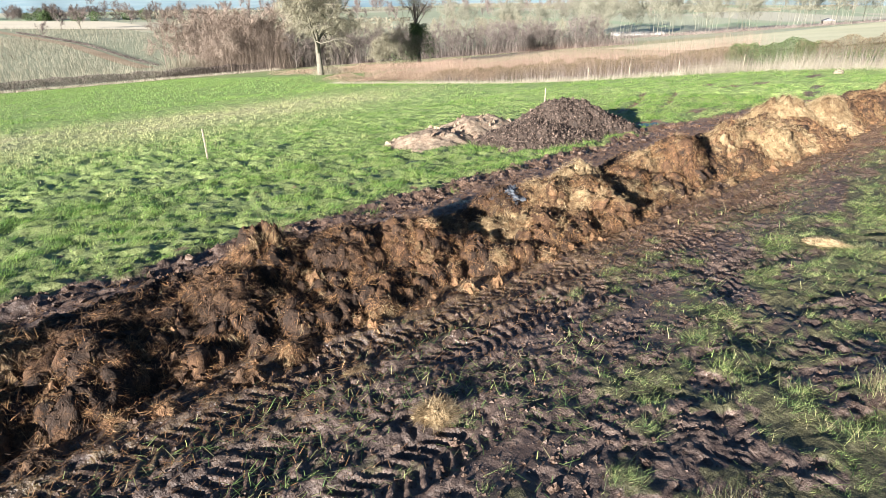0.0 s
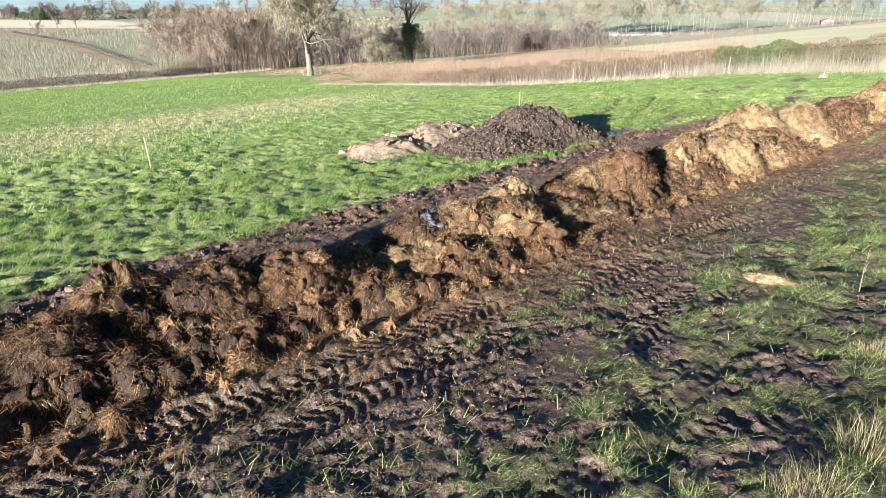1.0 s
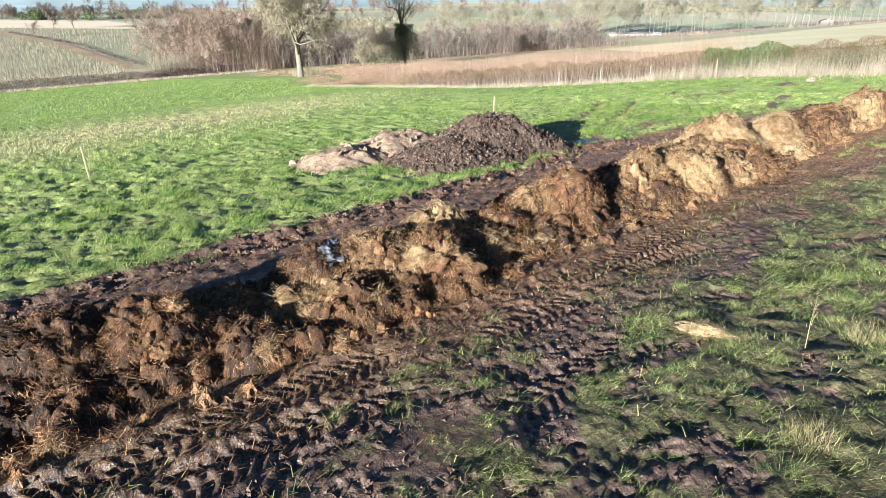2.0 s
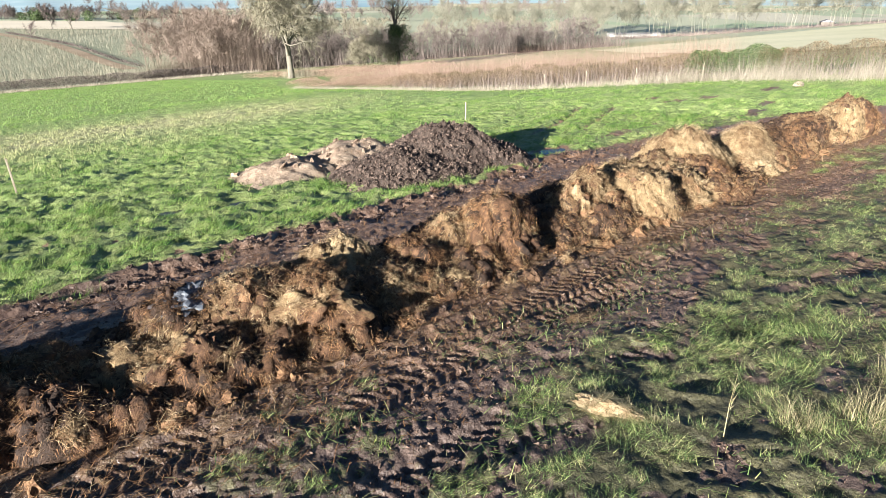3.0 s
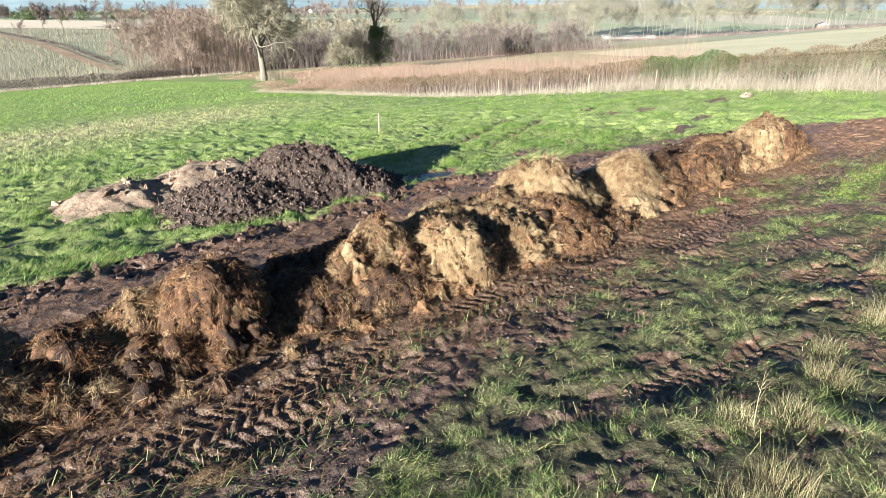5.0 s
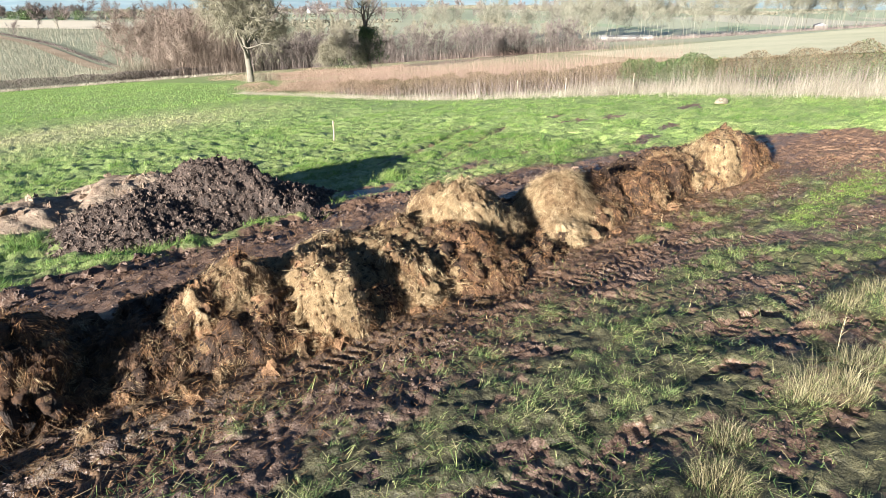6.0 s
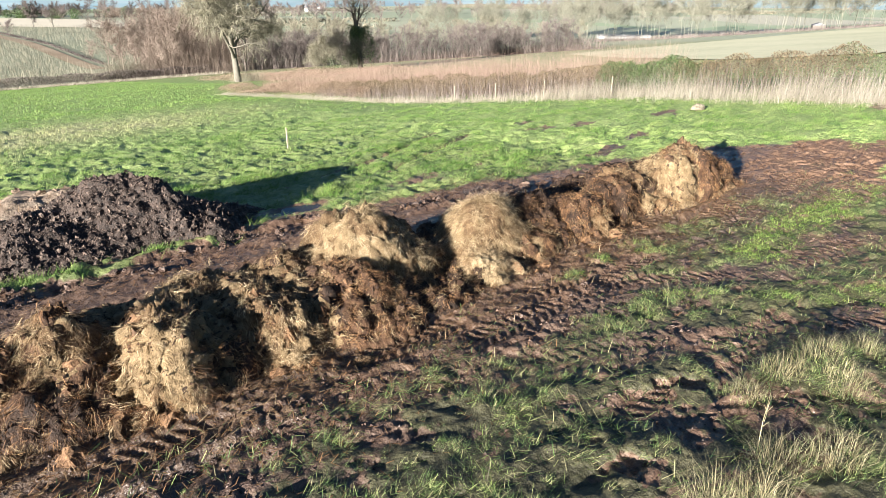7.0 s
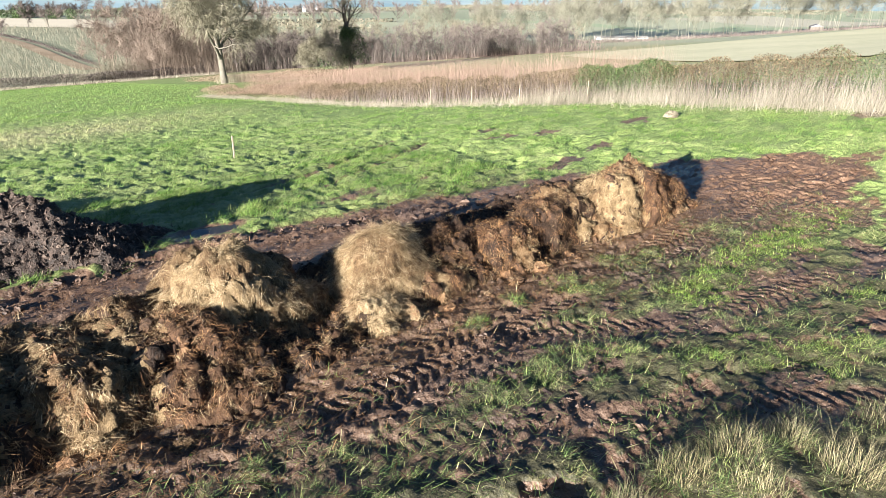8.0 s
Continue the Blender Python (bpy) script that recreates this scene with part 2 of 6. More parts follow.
RED_STEM = surface("reddish_stems", [(0.13, 0.082, 0.06), (0.215, 0.145, 0.108), (0.31, 0.225, 0.172)], 0.2, 3, 0.8, 0, island=0.22)
BRAMBLE = surface("rusty_bramble", [(0.13, 0.082, 0.054), (0.22, 0.15, 0.103), (0.32, 0.24, 0.17)], 0.3, 4, 0.85, 0, island=0.5)


def ground_material():
    """Mud and turf mixed by the sheet's own cover and wetness; pasture patchwork far away."""
    m = bpy.data.materials.new("muddy_pasture")
    m.use_nodes = True
    N, L = m.node_tree.nodes, m.node_tree.links
    b = N["Principled BSDF"]
    geo = N.new("ShaderNodeNewGeometry")

    def tex(scale, detail=5, rough=0.6):
        n = N.new("ShaderNodeTexNoise")
        n.inputs["Scale"].default_value, n.inputs["Detail"].default_value, n.inputs["Roughness"].default_value = scale, detail, rough
        L.new(geo.outputs["Position"], n.inputs["Vector"])
        return n.outputs["Fac"]

    def ramp(fac, stops):
        r = N.new("ShaderNodeValToRGB")
        while len(r.color_ramp.elements) < len(stops):
            r.color_ramp.elements.new(0.5)
        for e, (p, c) in zip(r.color_ramp.elements, stops):
            e.position, e.color = p, (*c, 1)
        L.new(fac, r.inputs["Fac"])
        return r.outputs["Color"]

    def blend(fac, a, c):
        x = N.new("ShaderNodeMix")
        x.data_type = "RGBA"
        L.new(fac, x.inputs["Factor"])
        L.new(a, x.inputs["A"])
        L.new(c, x.inputs["B"])
        return x.outputs["Result"]

    def attr(name):
        a = N.new("ShaderNodeAttribute")
        a.attribute_name = name
        return a.outputs["Fac"]

    def math2(op, a, c, d=None):
        x = N.new("ShaderNodeMath")
        x.operation = op
        for i, v in enumerate((a, c, d)):
            if v is None:
                continue
            if isinstance(v, (int, float)):
                x.inputs[i].default_value = v
            else:
                L.new(v, x.inputs[i])
        return x.outputs[0]

    coarse, fine, grit = tex(0.8, 5), tex(7, 6), tex(45, 6, 0.7)
    mud = ramp(math2("MULTIPLY_ADD", grit, 0.14, math2("MULTIPLY", fine, 0.86)), [(0.3, (0.034, 0.022, 0.018)), (0.5, (0.09, 0.061, 0.048)), (0.7, (0.215, 0.151, 0.118))])
    litter = ramp(grit, [(0.35, (0.04, 0.026, 0.014)), (0.65, (0.17, 0.115, 0.06))])
    mud = blend(math2("MULTIPLY", attr("litter"), ramp_value(N, L, fine, 0.4, 0.62)), mud, litter)
    turf_near = ramp(math2("MULTIPLY_ADD", grit, 0.5, math2("MULTIPLY", fine, 0.5)), [(0.34, (0.02, 0.018, 0.009)), (0.5, (0.06, 0.055, 0.026)), (0.64, (0.15, 0.135, 0.064))])
    turf_far = ramp(math2("MULTIPLY_ADD", coarse, 0.5, math2("MULTIPLY", fine, 0.5)), [(0.3, (0.1, 0.16, 0.04)), (0.5, (0.25, 0.325, 0.095)), (0.7, (0.46, 0.5, 0.2))])
    turf = blend(attr("meadow"), turf_near, turf_far)
    turf = blend(attr("pale"), turf, ramp(fine, [(0.3, (0.3, 0.29, 0.13)), (0.7, (0.5, 0.46, 0.26))]))
    mud = blend(attr("rusty"), mud, ramp(math2("MULTIPLY_ADD", grit, 0.5, math2("MULTIPLY", fine, 0.5)), [(0.3, (0.06, 0.031, 0.02)), (0.5, (0.178, 0.104, 0.063)), (0.7, (0.33, 0.22, 0.142))]))
    edge = math2("ADD", attr("cover"), math2("MULTIPLY", math2("SUBTRACT", fine, 0.5), 0.9))
    near = blend(ramp_value(N, L, edge, 0.4, 0.6), mud, turf)
    vor = N.new("ShaderNodeTexVoronoi")
    vor.inputs["Scale"].default_value, vor.inputs["Randomness"].default_value = 0.0065, 0.9
    L.new(geo.outputs["Position"], vor.inputs["Vector"])
    pick = N.new("ShaderNodeSeparateColor")
    L.new(vor.outputs["Color"], pick.inputs[0])
    # far field tones, paled in the colour itself to stand for distance haze
    patch = ramp(pick.outputs[0], [(0.0, (0.34, 0.38, 0.22)), (0.3, (0.46, 0.46, 0.3)), (0.5, (0.3, 0.4, 0.2)), (0.7, (0.56, 0.51, 0.37)), (0.9, (0.42, 0.43, 0.28))])
    L.new(blend(attr("faraway"), near, patch), b.inputs["Base Color"])
    wet = math2("MULTIPLY", attr("wet"), ramp_value(N, L, coarse, 0.3, 0.52))
    r = N.new("ShaderNodeMapRange")
    L.new(wet, r.inputs["Value"])
    r.inputs["To Min"].default_value, r.inputs["To Max"].default_value = 0.6, 0.16
    L.new(r.outputs[0], b.inputs["Roughness"])
    bump = N.new("ShaderNodeBump")
    bump.inputs["Strength"].default_value, bump.inputs["Distance"].default_value = 1.0, 0.07
    L.new(math2("MULTIPLY_ADD", fine, 1.0, math2("MULTIPLY", grit, 0.16)), bump.inputs["Height"])
    L.new(bump.outputs[0], b.inputs["Normal"])
    return m


def ramp_value(N, L, fac, low, high):
    r = N.new("ShaderNodeMapRange")
    L.new(fac, r.inputs["Value"])
    r.inputs["From Min"].default_value, r.inputs["From Max"].default_value = low, high
    return r.outputs[0]

# ---- ground ----
def lie(x, y):
    """The hillside: falls away from the camera to a flat valley floor."""
    x, y = np.asarray(x, float), np.asarray(y, float)
    z = 0.35 - 0.1 * np.clip(y, -90, 1e9)
    z = z + 0.45 * ease(24, 40, x) * (1 - ease(16, 32, y)) - 0.5 * ease(36, 48, x) * ease(26, 44, y) * (1 - ease(70, 95, y))
    floor = -21.0 + 4.0 * ease(225, 340, y)
    return floor + 1.6 * np.logaddexp(0, (z - floor) / 1.6)


def back_edge(x):
    return 11.5 + 0.06 * np.clip(x, -10, 22) - 2.6 * ease(22, 29, x)


def front_edge(x):
    return np.interp(x, [-10, 2, 4, 5.5, 8, 10.5, 14, 18, 20, 22, 24, 26, 30, 33, 46], [2.3, 2.5, 2.8, 3.4, 3.6, 3.6, 3.9, 4.0, 4.0, 4.3, 4.8, 5.1, 5.2, 4.6, 4.6])


# wheelings that leave the row and cut through the turf: start, end, half width
LANES = ((19.2, 4.8, 22.0, 3.3, 0.36), (22.0, 3.3, 23.6, 2.25, 0.36), (23.6, 2.25, 25.4, 0.6, 0.36), (23.2, 5.0, 25.1, 3.5, 0.34), (25.1, 3.5, 28.4, 2.5, 0.32),
         (15.2, 3.05, 18.0, 2.0, 0.24), (18.0, 2.1, 19.1, 1.45, 0.25), (8.7, 3.7, 7.1, 2.0, 0.3), (6.0, 3.2, 7.2, 3.7, 0.34))


# wheel ruts that run up the pasture: start and end
FIELD_RUTS = ((24.8, 16.6, 28.1, 17.7), (28.1, 17.7, 29.6, 18.4), (29.6, 18.4, 32.5, 20.1), (26.9, 15.6, 28.9, 16.3), (28.9, 16.3, 32.6, 18.1))


def beside(x, y, x0, y0, x1, y1):
    """How far a place lies from a stretch, and how far along it."""
    dx, dy = x1 - x0, y1 - y0
    s = np.clip(((x - x0) * dx + (y - y0) * dy) / (dx * dx + dy * dy), 0, 1)
    return np.hypot(x - x0 - s * dx, y - y0 - s * dy), s


# fresh green tufts that stand in the mud: place and radius
SPOTS = ((22.2, 4.1, 0.22), (22.9, 3.85, 0.2), (23.5, 3.95, 0.28), (24.1, 3.45, 0.3), (24.5, 2.9, 0.34), (25.0, 2.45, 0.34), (25.4, 1.9, 0.36), (26.0, 1.5, 0.4), (23.3, 5.5, 0.2), (24.4, 5.6, 0.24),
         (25.3, 5.3, 0.3), (26.6, 5.6, 0.26), (27.3, 5.3, 0.26), (25.5, 4.5, 0.2), (27.6, 2.0, 0.35), (8.9, 4.25, 0.2), (8.3, 4.1, 0.28), (10.5, 3.6, 0.36), (11.3, 3.75, 0.2), (12.0, 2.8, 0.26), (13.5, 3.1, 0.26), (12.6, 3.5, 0.2), (7.2, 4.4, 0.22))


def cover_at(x, y):
    """How far grass covers the soil, 0 to 1."""
    n, n2 = fbm2(x * 0.9, y * 1.3, 3), fbm2(x * 2.6, y * 3.4, 9)
    field = ease(-0.35, 0.35, y - back_edge(x) + 0.5 * n + 0.25 * n2)
    front = ease(-0.5, 0.5, front_edge(x) - y + 0.75 * n + 0.5 * n2)
    front = front * ease(-0.25, 0.22, n2 + 0.5 * n + 0.05 + 0.28 * ease(9.5, 12, x) * ease(21, 19, x) + 0.35 * fbm2(x * 5.0, y * 6.5, 13) + 0.3 * ease(1.2, 0.2, y))
    for x0, y0, x1, y1, wide in LANES:
        front = front * (1 - 0.95 * np.exp(-(beside(x, y, x0, y0, x1, y1)[0] / (wide * (1 + 0.35 * n))) ** 4))
    for a, c, r in SPOTS:
        front = np.maximum(front, 0.9 * np.exp(-((np.hypot(x - a, y - c) + 0.12 * n2 + 0.1 * n) / (0.85 * r)) ** 4))
    stray = 0.5 * ease(0.12, 0.5, n + 0.5 * n2 + 0.12 * ease(5.0, 3.0, y)) * ease(6.2, 5.0, y) * (x < 33)
    sx, sy = x + 0.5 * n2 + 0.4 * n, y + 0.45 * n2
    scars = sum(np.exp(-(((sx - a) / r) ** 2 + ((sy - c) / (0.4 * r)) ** 2)) for a, c, r in
                ((35.4, 17.7, 0.5), (34.4, 16.2, 0.6), (34.8, 15.8, 0.5), (36.1, 15.0, 0.7), (40.0, 13.8, 0.9), (34.7, 11.7, 0.5), (32.2, 11.1, 0.7), (45.0, 7.0, 1.5), (26.5, 13.6, 0.7), (24.2, 11.9, 1.3), (26.2, 11.2, 1.2), (28.0, 10.6, 1.2), (22.2, 13.5, 1.0)))
    bare = np.clip(2.2 * scars * (1 + 0.9 * n2), 0, 1)
    field = field * (1 - 0.85 * ease(0.42, 0.62, n2 * 0.8 + 0.2 * n) * ease(21, 14, y))
    # ruts are bared to soil, its dark tone also standing for their shade
    for x0, y0, x1, y1 in FIELD_RUTS:
        bare = np.maximum(bare, 0.7 * np.exp(-((beside(x, y, x0, y0, x1, y1)[0] + 0.08 * n2) / 0.26) ** 2))
    end_patch = ease(28.5, 31, x) * ease(-0.8, 0.6, 40.9 - x - 0.81 * y + 1.2 * n) * ease(-0.5, 0.4, 8.8 - y + n) * ease(-0.4, 0.5, y - 3.9 - 0.25 * (x - 33) + n)
    field = np.where((x > 28.5) & (y > 3.0), np.maximum(field, ease(30, 33, x)) * (1 - end_patch), field)
    field = field * (1 - bare)
    beyond = np.maximum(ease(44, 47.5, x + n), ease(0.6, -0.2, y))
    grown = np.maximum(field, np.maximum(front, stray) * (1 - end_patch))
    return np.clip(np.maximum(grown, beyond), 0, 1)


def lugs(s, u, pitch=0.17):
    """Tyre print: slanting bars pressed in each half of the track."""
    phase = s / pitch + np.abs(u) * 1.2 + 0.16 * noise2(s * 3.1, u * 1.7, 27)
    bar = np.clip(np.sin(2 * np.pi * phase) * 2.2 - 0.35, -1, 1)
    return bar * ease(1.05, 0.85, np.abs(u)) * ease(0.05, 0.16, np.abs(u))


def tracks(x, y):
    """Wheel ruts along and slightly across the row."""
    h, pressed = np.zeros_like(x), np.zeros_like(x)
    for a, slope, half, x0, x1, depth in ((5.55, 0.0, 0.30, -5, 33, 0.06), (4.75, 0.03, 0.28, -5, 15, 0.05), (3.55, -0.03, 0.30, -5, 13, 0.06), (4.65, 0.015, 0.27, 12, 34, 0.05),
                                          (2.45, 0.06, 0.30, -5, 9, 0.05), (2.55, 0.0, 0.34, 13, 34, 0.045), (11.6, 0.065, 0.42, -5, 27, 0.10), (9.9, 0.05, 0.30, -5, 28, 0.05),
                                          (1.7, 0.42, 0.27, 2, 8, 0.05), (5.3, -0.33, 0.27, 2, 9, 0.05), (6.8, 0.05, 0.3, 30, 46, 0.04), (8.2, 0.02, 0.3, 30, 46, 0.04)):
        centre = a + slope * (x - 5 if a < 9 else (x - 14 if a < 13 else x - 30) * 1.0) + 0.12 * np.sin(x * 0.45 + a)
        u = (y - centre) / half
        inside = ease(1.25, 0.9, np.abs(u)) * ease(x0 - 1, x0 + 1, x) * ease(x1 + 1, x1 - 1, x) * ease(-0.45, 0.05, noise2(x * 0.7, y * 0.7 + a, 21))
        h += inside * (-depth + (0.0 if a > 9 else (0.012 if a < 2.6 else 0.024)) * lugs(x, u)) + 0.6 * depth * ease(-0.5, 0.4, noise2(x * 1.7, y * 1.7 + a, 23)) * np.exp(-((np.abs(u) - 1.35) / 0.3) ** 2) * ease(x0 - 1, x0 + 1, x) * ease(x1 + 1, x1 - 1, x)
        pressed = np.maximum(pressed, inside)
    for x0, y0, x1, y1 in FIELD_RUTS:
        away = beside(x, y, x0, y0, x1, y1)[0]
        h = h - 0.11 * np.exp(-(away / 0.2) ** 2) + 0.05 * np.exp(-((away - 0.45) / 0.18) ** 2)
    for x0, y0, x1, y1, half in LANES:
        away, s = beside(x, y, x0, y0, x1, y1)
        side = np.sign((x - x0) * (y1 - y0) - (y - y0) * (x1 - x0))
        run = math.hypot(x1 - x0, y1 - y0)
        inside = ease(1.15, 0.85, away / half) * ease(0, 0.1, s) * ease(1, 0.9, s) * ease(-0.6, 0.0, noise2(x * 0.9, y * 0.9, 25))
        h = h + inside * (-0.022 + 0.016 * lugs(s * run, side * away / half))
        pressed = np.maximum(pressed, inside)
    return h, pressed


PUDDLES = ((12.2, 15.75, 0.55, 0.22), (10.6, 16.4, 0.7, 0.2), (22.6, 13.5, 0.8, 0.3), (5.0, 13.2, 0.3, 0.15))


# smooth wet mud pressed flat by wheels
SMEARS = ((7.2, 3.7, 0.6, 0.4), (6.3, 3.1, 0.4, 0.3), (3.4, 3.0, 0.5, 0.3), (12.5, 4.6, 0.5, 0.25), (19.5, 3.3, 0.6, 0.22))


def mounds(x, y):
    """Tussocky swells of the turf."""
    return 1 - 2 * np.abs(fbm2(x * 2.0 + 0.6 * noise2(x, y, 53), y * 3.0, 55))


def relief(x, y, cover):
    track, pressed = tracks(x, y)
    soil = 1 - cover
    churn = 1 - np.abs(fbm2(x * 2.0, y * 3.0, 31)) * 2
    patchy = 0.6 + 0.4 * ease(-0.35, 0.35, fbm2(x * 0.8, y * 1.1, 35))
    wx_, wy_ = 0.5 * noise2(x * 2.2, y * 2.2, 33), 0.5 * noise2(x * 2.2, y * 2.2, 34)
    lumps = 0.55 - 1.7 * np.abs(noise2(x * 3.4 + wx_ * 2.0, y * 6.0 + wy_ * 2.0, 37))
    crumbs = 0.5 - 1.5 * np.abs(noise2(x * 7.0 + wx_ * 4.0, y * 11.0 + wy_ * 4.0, 41))
    grains = 0.4 - np.abs(noise2(x * 23 + noise2(x * 9, y * 9, 46), y * 23 + noise2(x * 9, y * 9, 47), 45)) * 1.4
    near = ease(75, 40, y) * ease(60, 45, x)
    rough_back = np.exp(-((y - back_edge(x) + 0.5) / 0.6) ** 2) * ease(34, 26, x)
    h = soil * (1 - 0.6 * pressed) * (patchy + 0.25 * ease(30, 33, x)) * (0.026 * churn + 0.028 * lumps + 0.042 * crumbs + 0.022 * grains) + rough_back * soil * (0.05 * lumps + 0.06 * crumbs)
    tuft = mounds(x, y)
    h += cover * (0.06 * fbm2(x * 1.7, y * 2.0, 51) + (0.05 + 0.03 * ease(9, 12, y) - 0.03 * ease(24, 36, y)) * tuft + 0.03 * lumps * ease(6.5, 9, y) + 0.02 * crumbs)
    h = near * ease(-7, -1, y) * (h + track * (0.35 + 0.65 * soil))
    for a, c, r, up in ((22.9, 1.65, 0.55, 0.16), (14.3, 1.3, 0.4, 0.10), (20.4, 1.35, 0.4, 0.10), (7.0, 0.9, 0.7, 0.12)):
        h = h + up * np.exp(-(((x - a) / r) ** 2 + ((y - c) / (0.6 * r)) ** 2))
    for a, c, rx, ry in SMEARS:
        h = h * (1 - 0.85 * np.exp(-(((x - a) / rx) ** 2 + ((y - c) / ry) ** 2) ** 2))
    for a, c, rx, ry in PUDDLES:
        dip = np.exp(-(((x - a) / rx) ** 2 + ((y - c) / ry) ** 2) ** 2)
        h = h * (1 - dip) - 0.07 * dip
    return h, pressed


def axis(*runs):
    out = [np.arange(a, b, step) for a, b, step in runs]
    low, high = out[0][0], runs[-1][1]
    grow = np.cumsum(0.6 * 1.2 ** np.arange(38))
    grow = grow[grow < 5200]
    return np.concatenate([(low - grow)[::-1], *out, high + np.concatenate([[0], grow])])


gx = axis((-3.5, 32.5, 0.09), (32.5, 36, 0.12), (36, 62, 0.3))
gy = axis((-12, -6, 0.5), (-6, 0.4, 0.16), (0.4, 7.2, 0.2), (7.2, 13.2, 0.075), (13.2, 24, 0.15), (24, 46, 0.3), (46, 80, 1.0))
nx, ny = len(gx), len(gy)


def sheet_height(x, y):
    cover = cover_at(x, y)
    high, pressed = relief(x, y, cover)
    return lie(x, y) + high, cover, pressed


def between(ax, ay, Z, x, y):
    i, j = np.clip(np.searchsorted(ax, x) - 1, 0, len(ax) - 2), np.clip(np.searchsorted(ay, y) - 1, 0, len(ay) - 2)
    fx, fy = (x - ax[i]) / (ax[i + 1] - ax[i]), (y - ay[j]) / (ay[j + 1] - ay[j])
    return (Z[j, i] * (1 - fx) + Z[j, i + 1] * fx) * (1 - fy) + (Z[j + 1, i] * (1 - fx) + Z[j + 1, i + 1] * fx) * fy


# the sheet: a wide grid, and a finer one where wheels have pressed the mud, welded in along its rim
GX, GY = np.meshgrid(gx, gy)
GZ, COVER, PRESSED = sheet_height(GX, GY)
FX0, FX1 = gx[np.searchsorted(gx, -2.9)], gx[np.searchsorted(gx, 40.0)]
FY0, FY1 = gy[np.searchsorted(gy, 0.55)], gy[np.searchsorted(gy, 7.0)]
fx_line, fy_line = np.linspace(FX0, FX1, 1310), np.linspace(FY0, FY1, 160)
FX, FY = np.meshgrid(fx_line, fy_line)
FZ, FCOVER, FPRESSED = sheet_height(FX, FY)
rim = ease(0, 0.25, np.minimum(np.minimum(FX - FX0, FX1 - FX), np.minimum(FY - FY0, FY1 - FY)))
FZ = FZ * rim + between(gx, gy, GZ, FX, FY) * (1 - rim)
cell = (np.arange(ny - 1)[:, None] * nx + np.arange(nx - 1)[None, :])
inner = (gx[:-1][None, :] > FX0 - 1e-6) & (gx[1:][None, :] < FX1 + 1e-6) & (gy[:-1][:, None] > FY0 - 1e-6) & (gy[1:][:, None] < FY1 + 1e-6)
cell = cell[~inner]
wide_quads = np.stack([cell, cell + 1, cell + nx + 1, cell + nx], 1)
nf = len(fx_line)
cell = (np.arange(len(fy_line) - 1)[:, None] * nf + np.arange(nf - 1)[None, :]).ravel() + nx * ny
fine_quads = np.stack([cell, cell + 1, cell + nf + 1, cell + nf], 1)
sheet = mesh_from("ground", np.concatenate([np.stack([GX, GY, GZ], -1).reshape(-1, 3), np.stack([FX, FY, FZ], -1).reshape(-1, 3)]), None, np.concatenate([wide_quads, fine_quads]), True)
PX, PY = np.concatenate([GX.ravel(), FX.ravel()]), np.concatenate([GY.ravel(), FY.ravel()])
PCOVER, PPRESSED = np.concatenate([COVER.ravel(), FCOVER.ravel()]), np.concatenate([PRESSED.ravel(), FPRESSED.ravel()])
pale = np.clip(np.exp(-np.abs((PY - 41 - 0.16 * PX - 2 * fbm2(PX * 0.12, PY * 0.2, 61)) / 7.5) ** 2.5) * ease(46, 20, PX) * (0.75 + 0.5 * fbm2(PX * 0.35, PY * 0.6, 63)), 0, 1)
pale = np.maximum(pale, 0.75 * ease(62, 80, PX))
pale = np.maximum(pale, 0.6 * ease(163, 172, PY) * ease(90, 70, PX))
litter_mask = ease(0.0, 0.6, 1.0 - np.abs(PY - 6.3) / 1.6 + 0.5 * fbm2(PX * 1.1, PY * 1.1, 71)) * ease(32, 29, PX)
wet_mask = sum(np.exp(-(((PX - a) / rx) ** 2 + ((PY - c) / ry) ** 2) ** 2) for a, c, rx, ry in SMEARS) + np.clip(0.55 + 0.8 * fbm2(PX * 0.8, PY * 1.0, 81) + 0.5 * PPRESSED, 0, 1) * (1 - PCOVER)
meadow_mask = np.maximum(0.6 * ease(10.5, 13, PY) + 0.4 * ease(13, 30, PY), ease(28, 33, PX))
rusty_mask = np.maximum(ease(29.5, 32, PX) * ease(11, 9, PY), 0.8 * ease(11, 13, PY))
rusty_mask = np.maximum(rusty_mask, np.maximum(0.65 * ease(12, 21, PX), 0.5 * ease(4.0, 5.6, PY) * ease(4, 9, PX)) * ease(-0.5, 0.4, fbm2(PX * 0.6, PY * 0.8, 83) + 0.25))
for name, values in (("cover", PCOVER), ("wet", wet_mask), ("litter", litter_mask), ("pale", pale), ("meadow", meadow_mask), ("rusty", rusty_mask), ("faraway", ease(190, 215, np.maximum(PY, PX * 0.9)))):
    sheet.attributes.new(name, "FLOAT", "POINT").data.foreach_set("value", values.astype(np.float32))
thing("ground", sheet, ground_material(), "churned reddish mud and green pasture on a hillside", "ground", kind="structure")


def height(x, y):
    """The sheet's height at places."""
    x, y = np.atleast_1d(np.asarray(x, float)), np.atleast_1d(np.asarray(y, float))
    fine = (x > FX0) & (x < FX1) & (y > FY0) & (y < FY1)
    return np.where(fine, between(fx_line, fy_line, FZ, x, y), between(gx, gy, GZ, x, y))


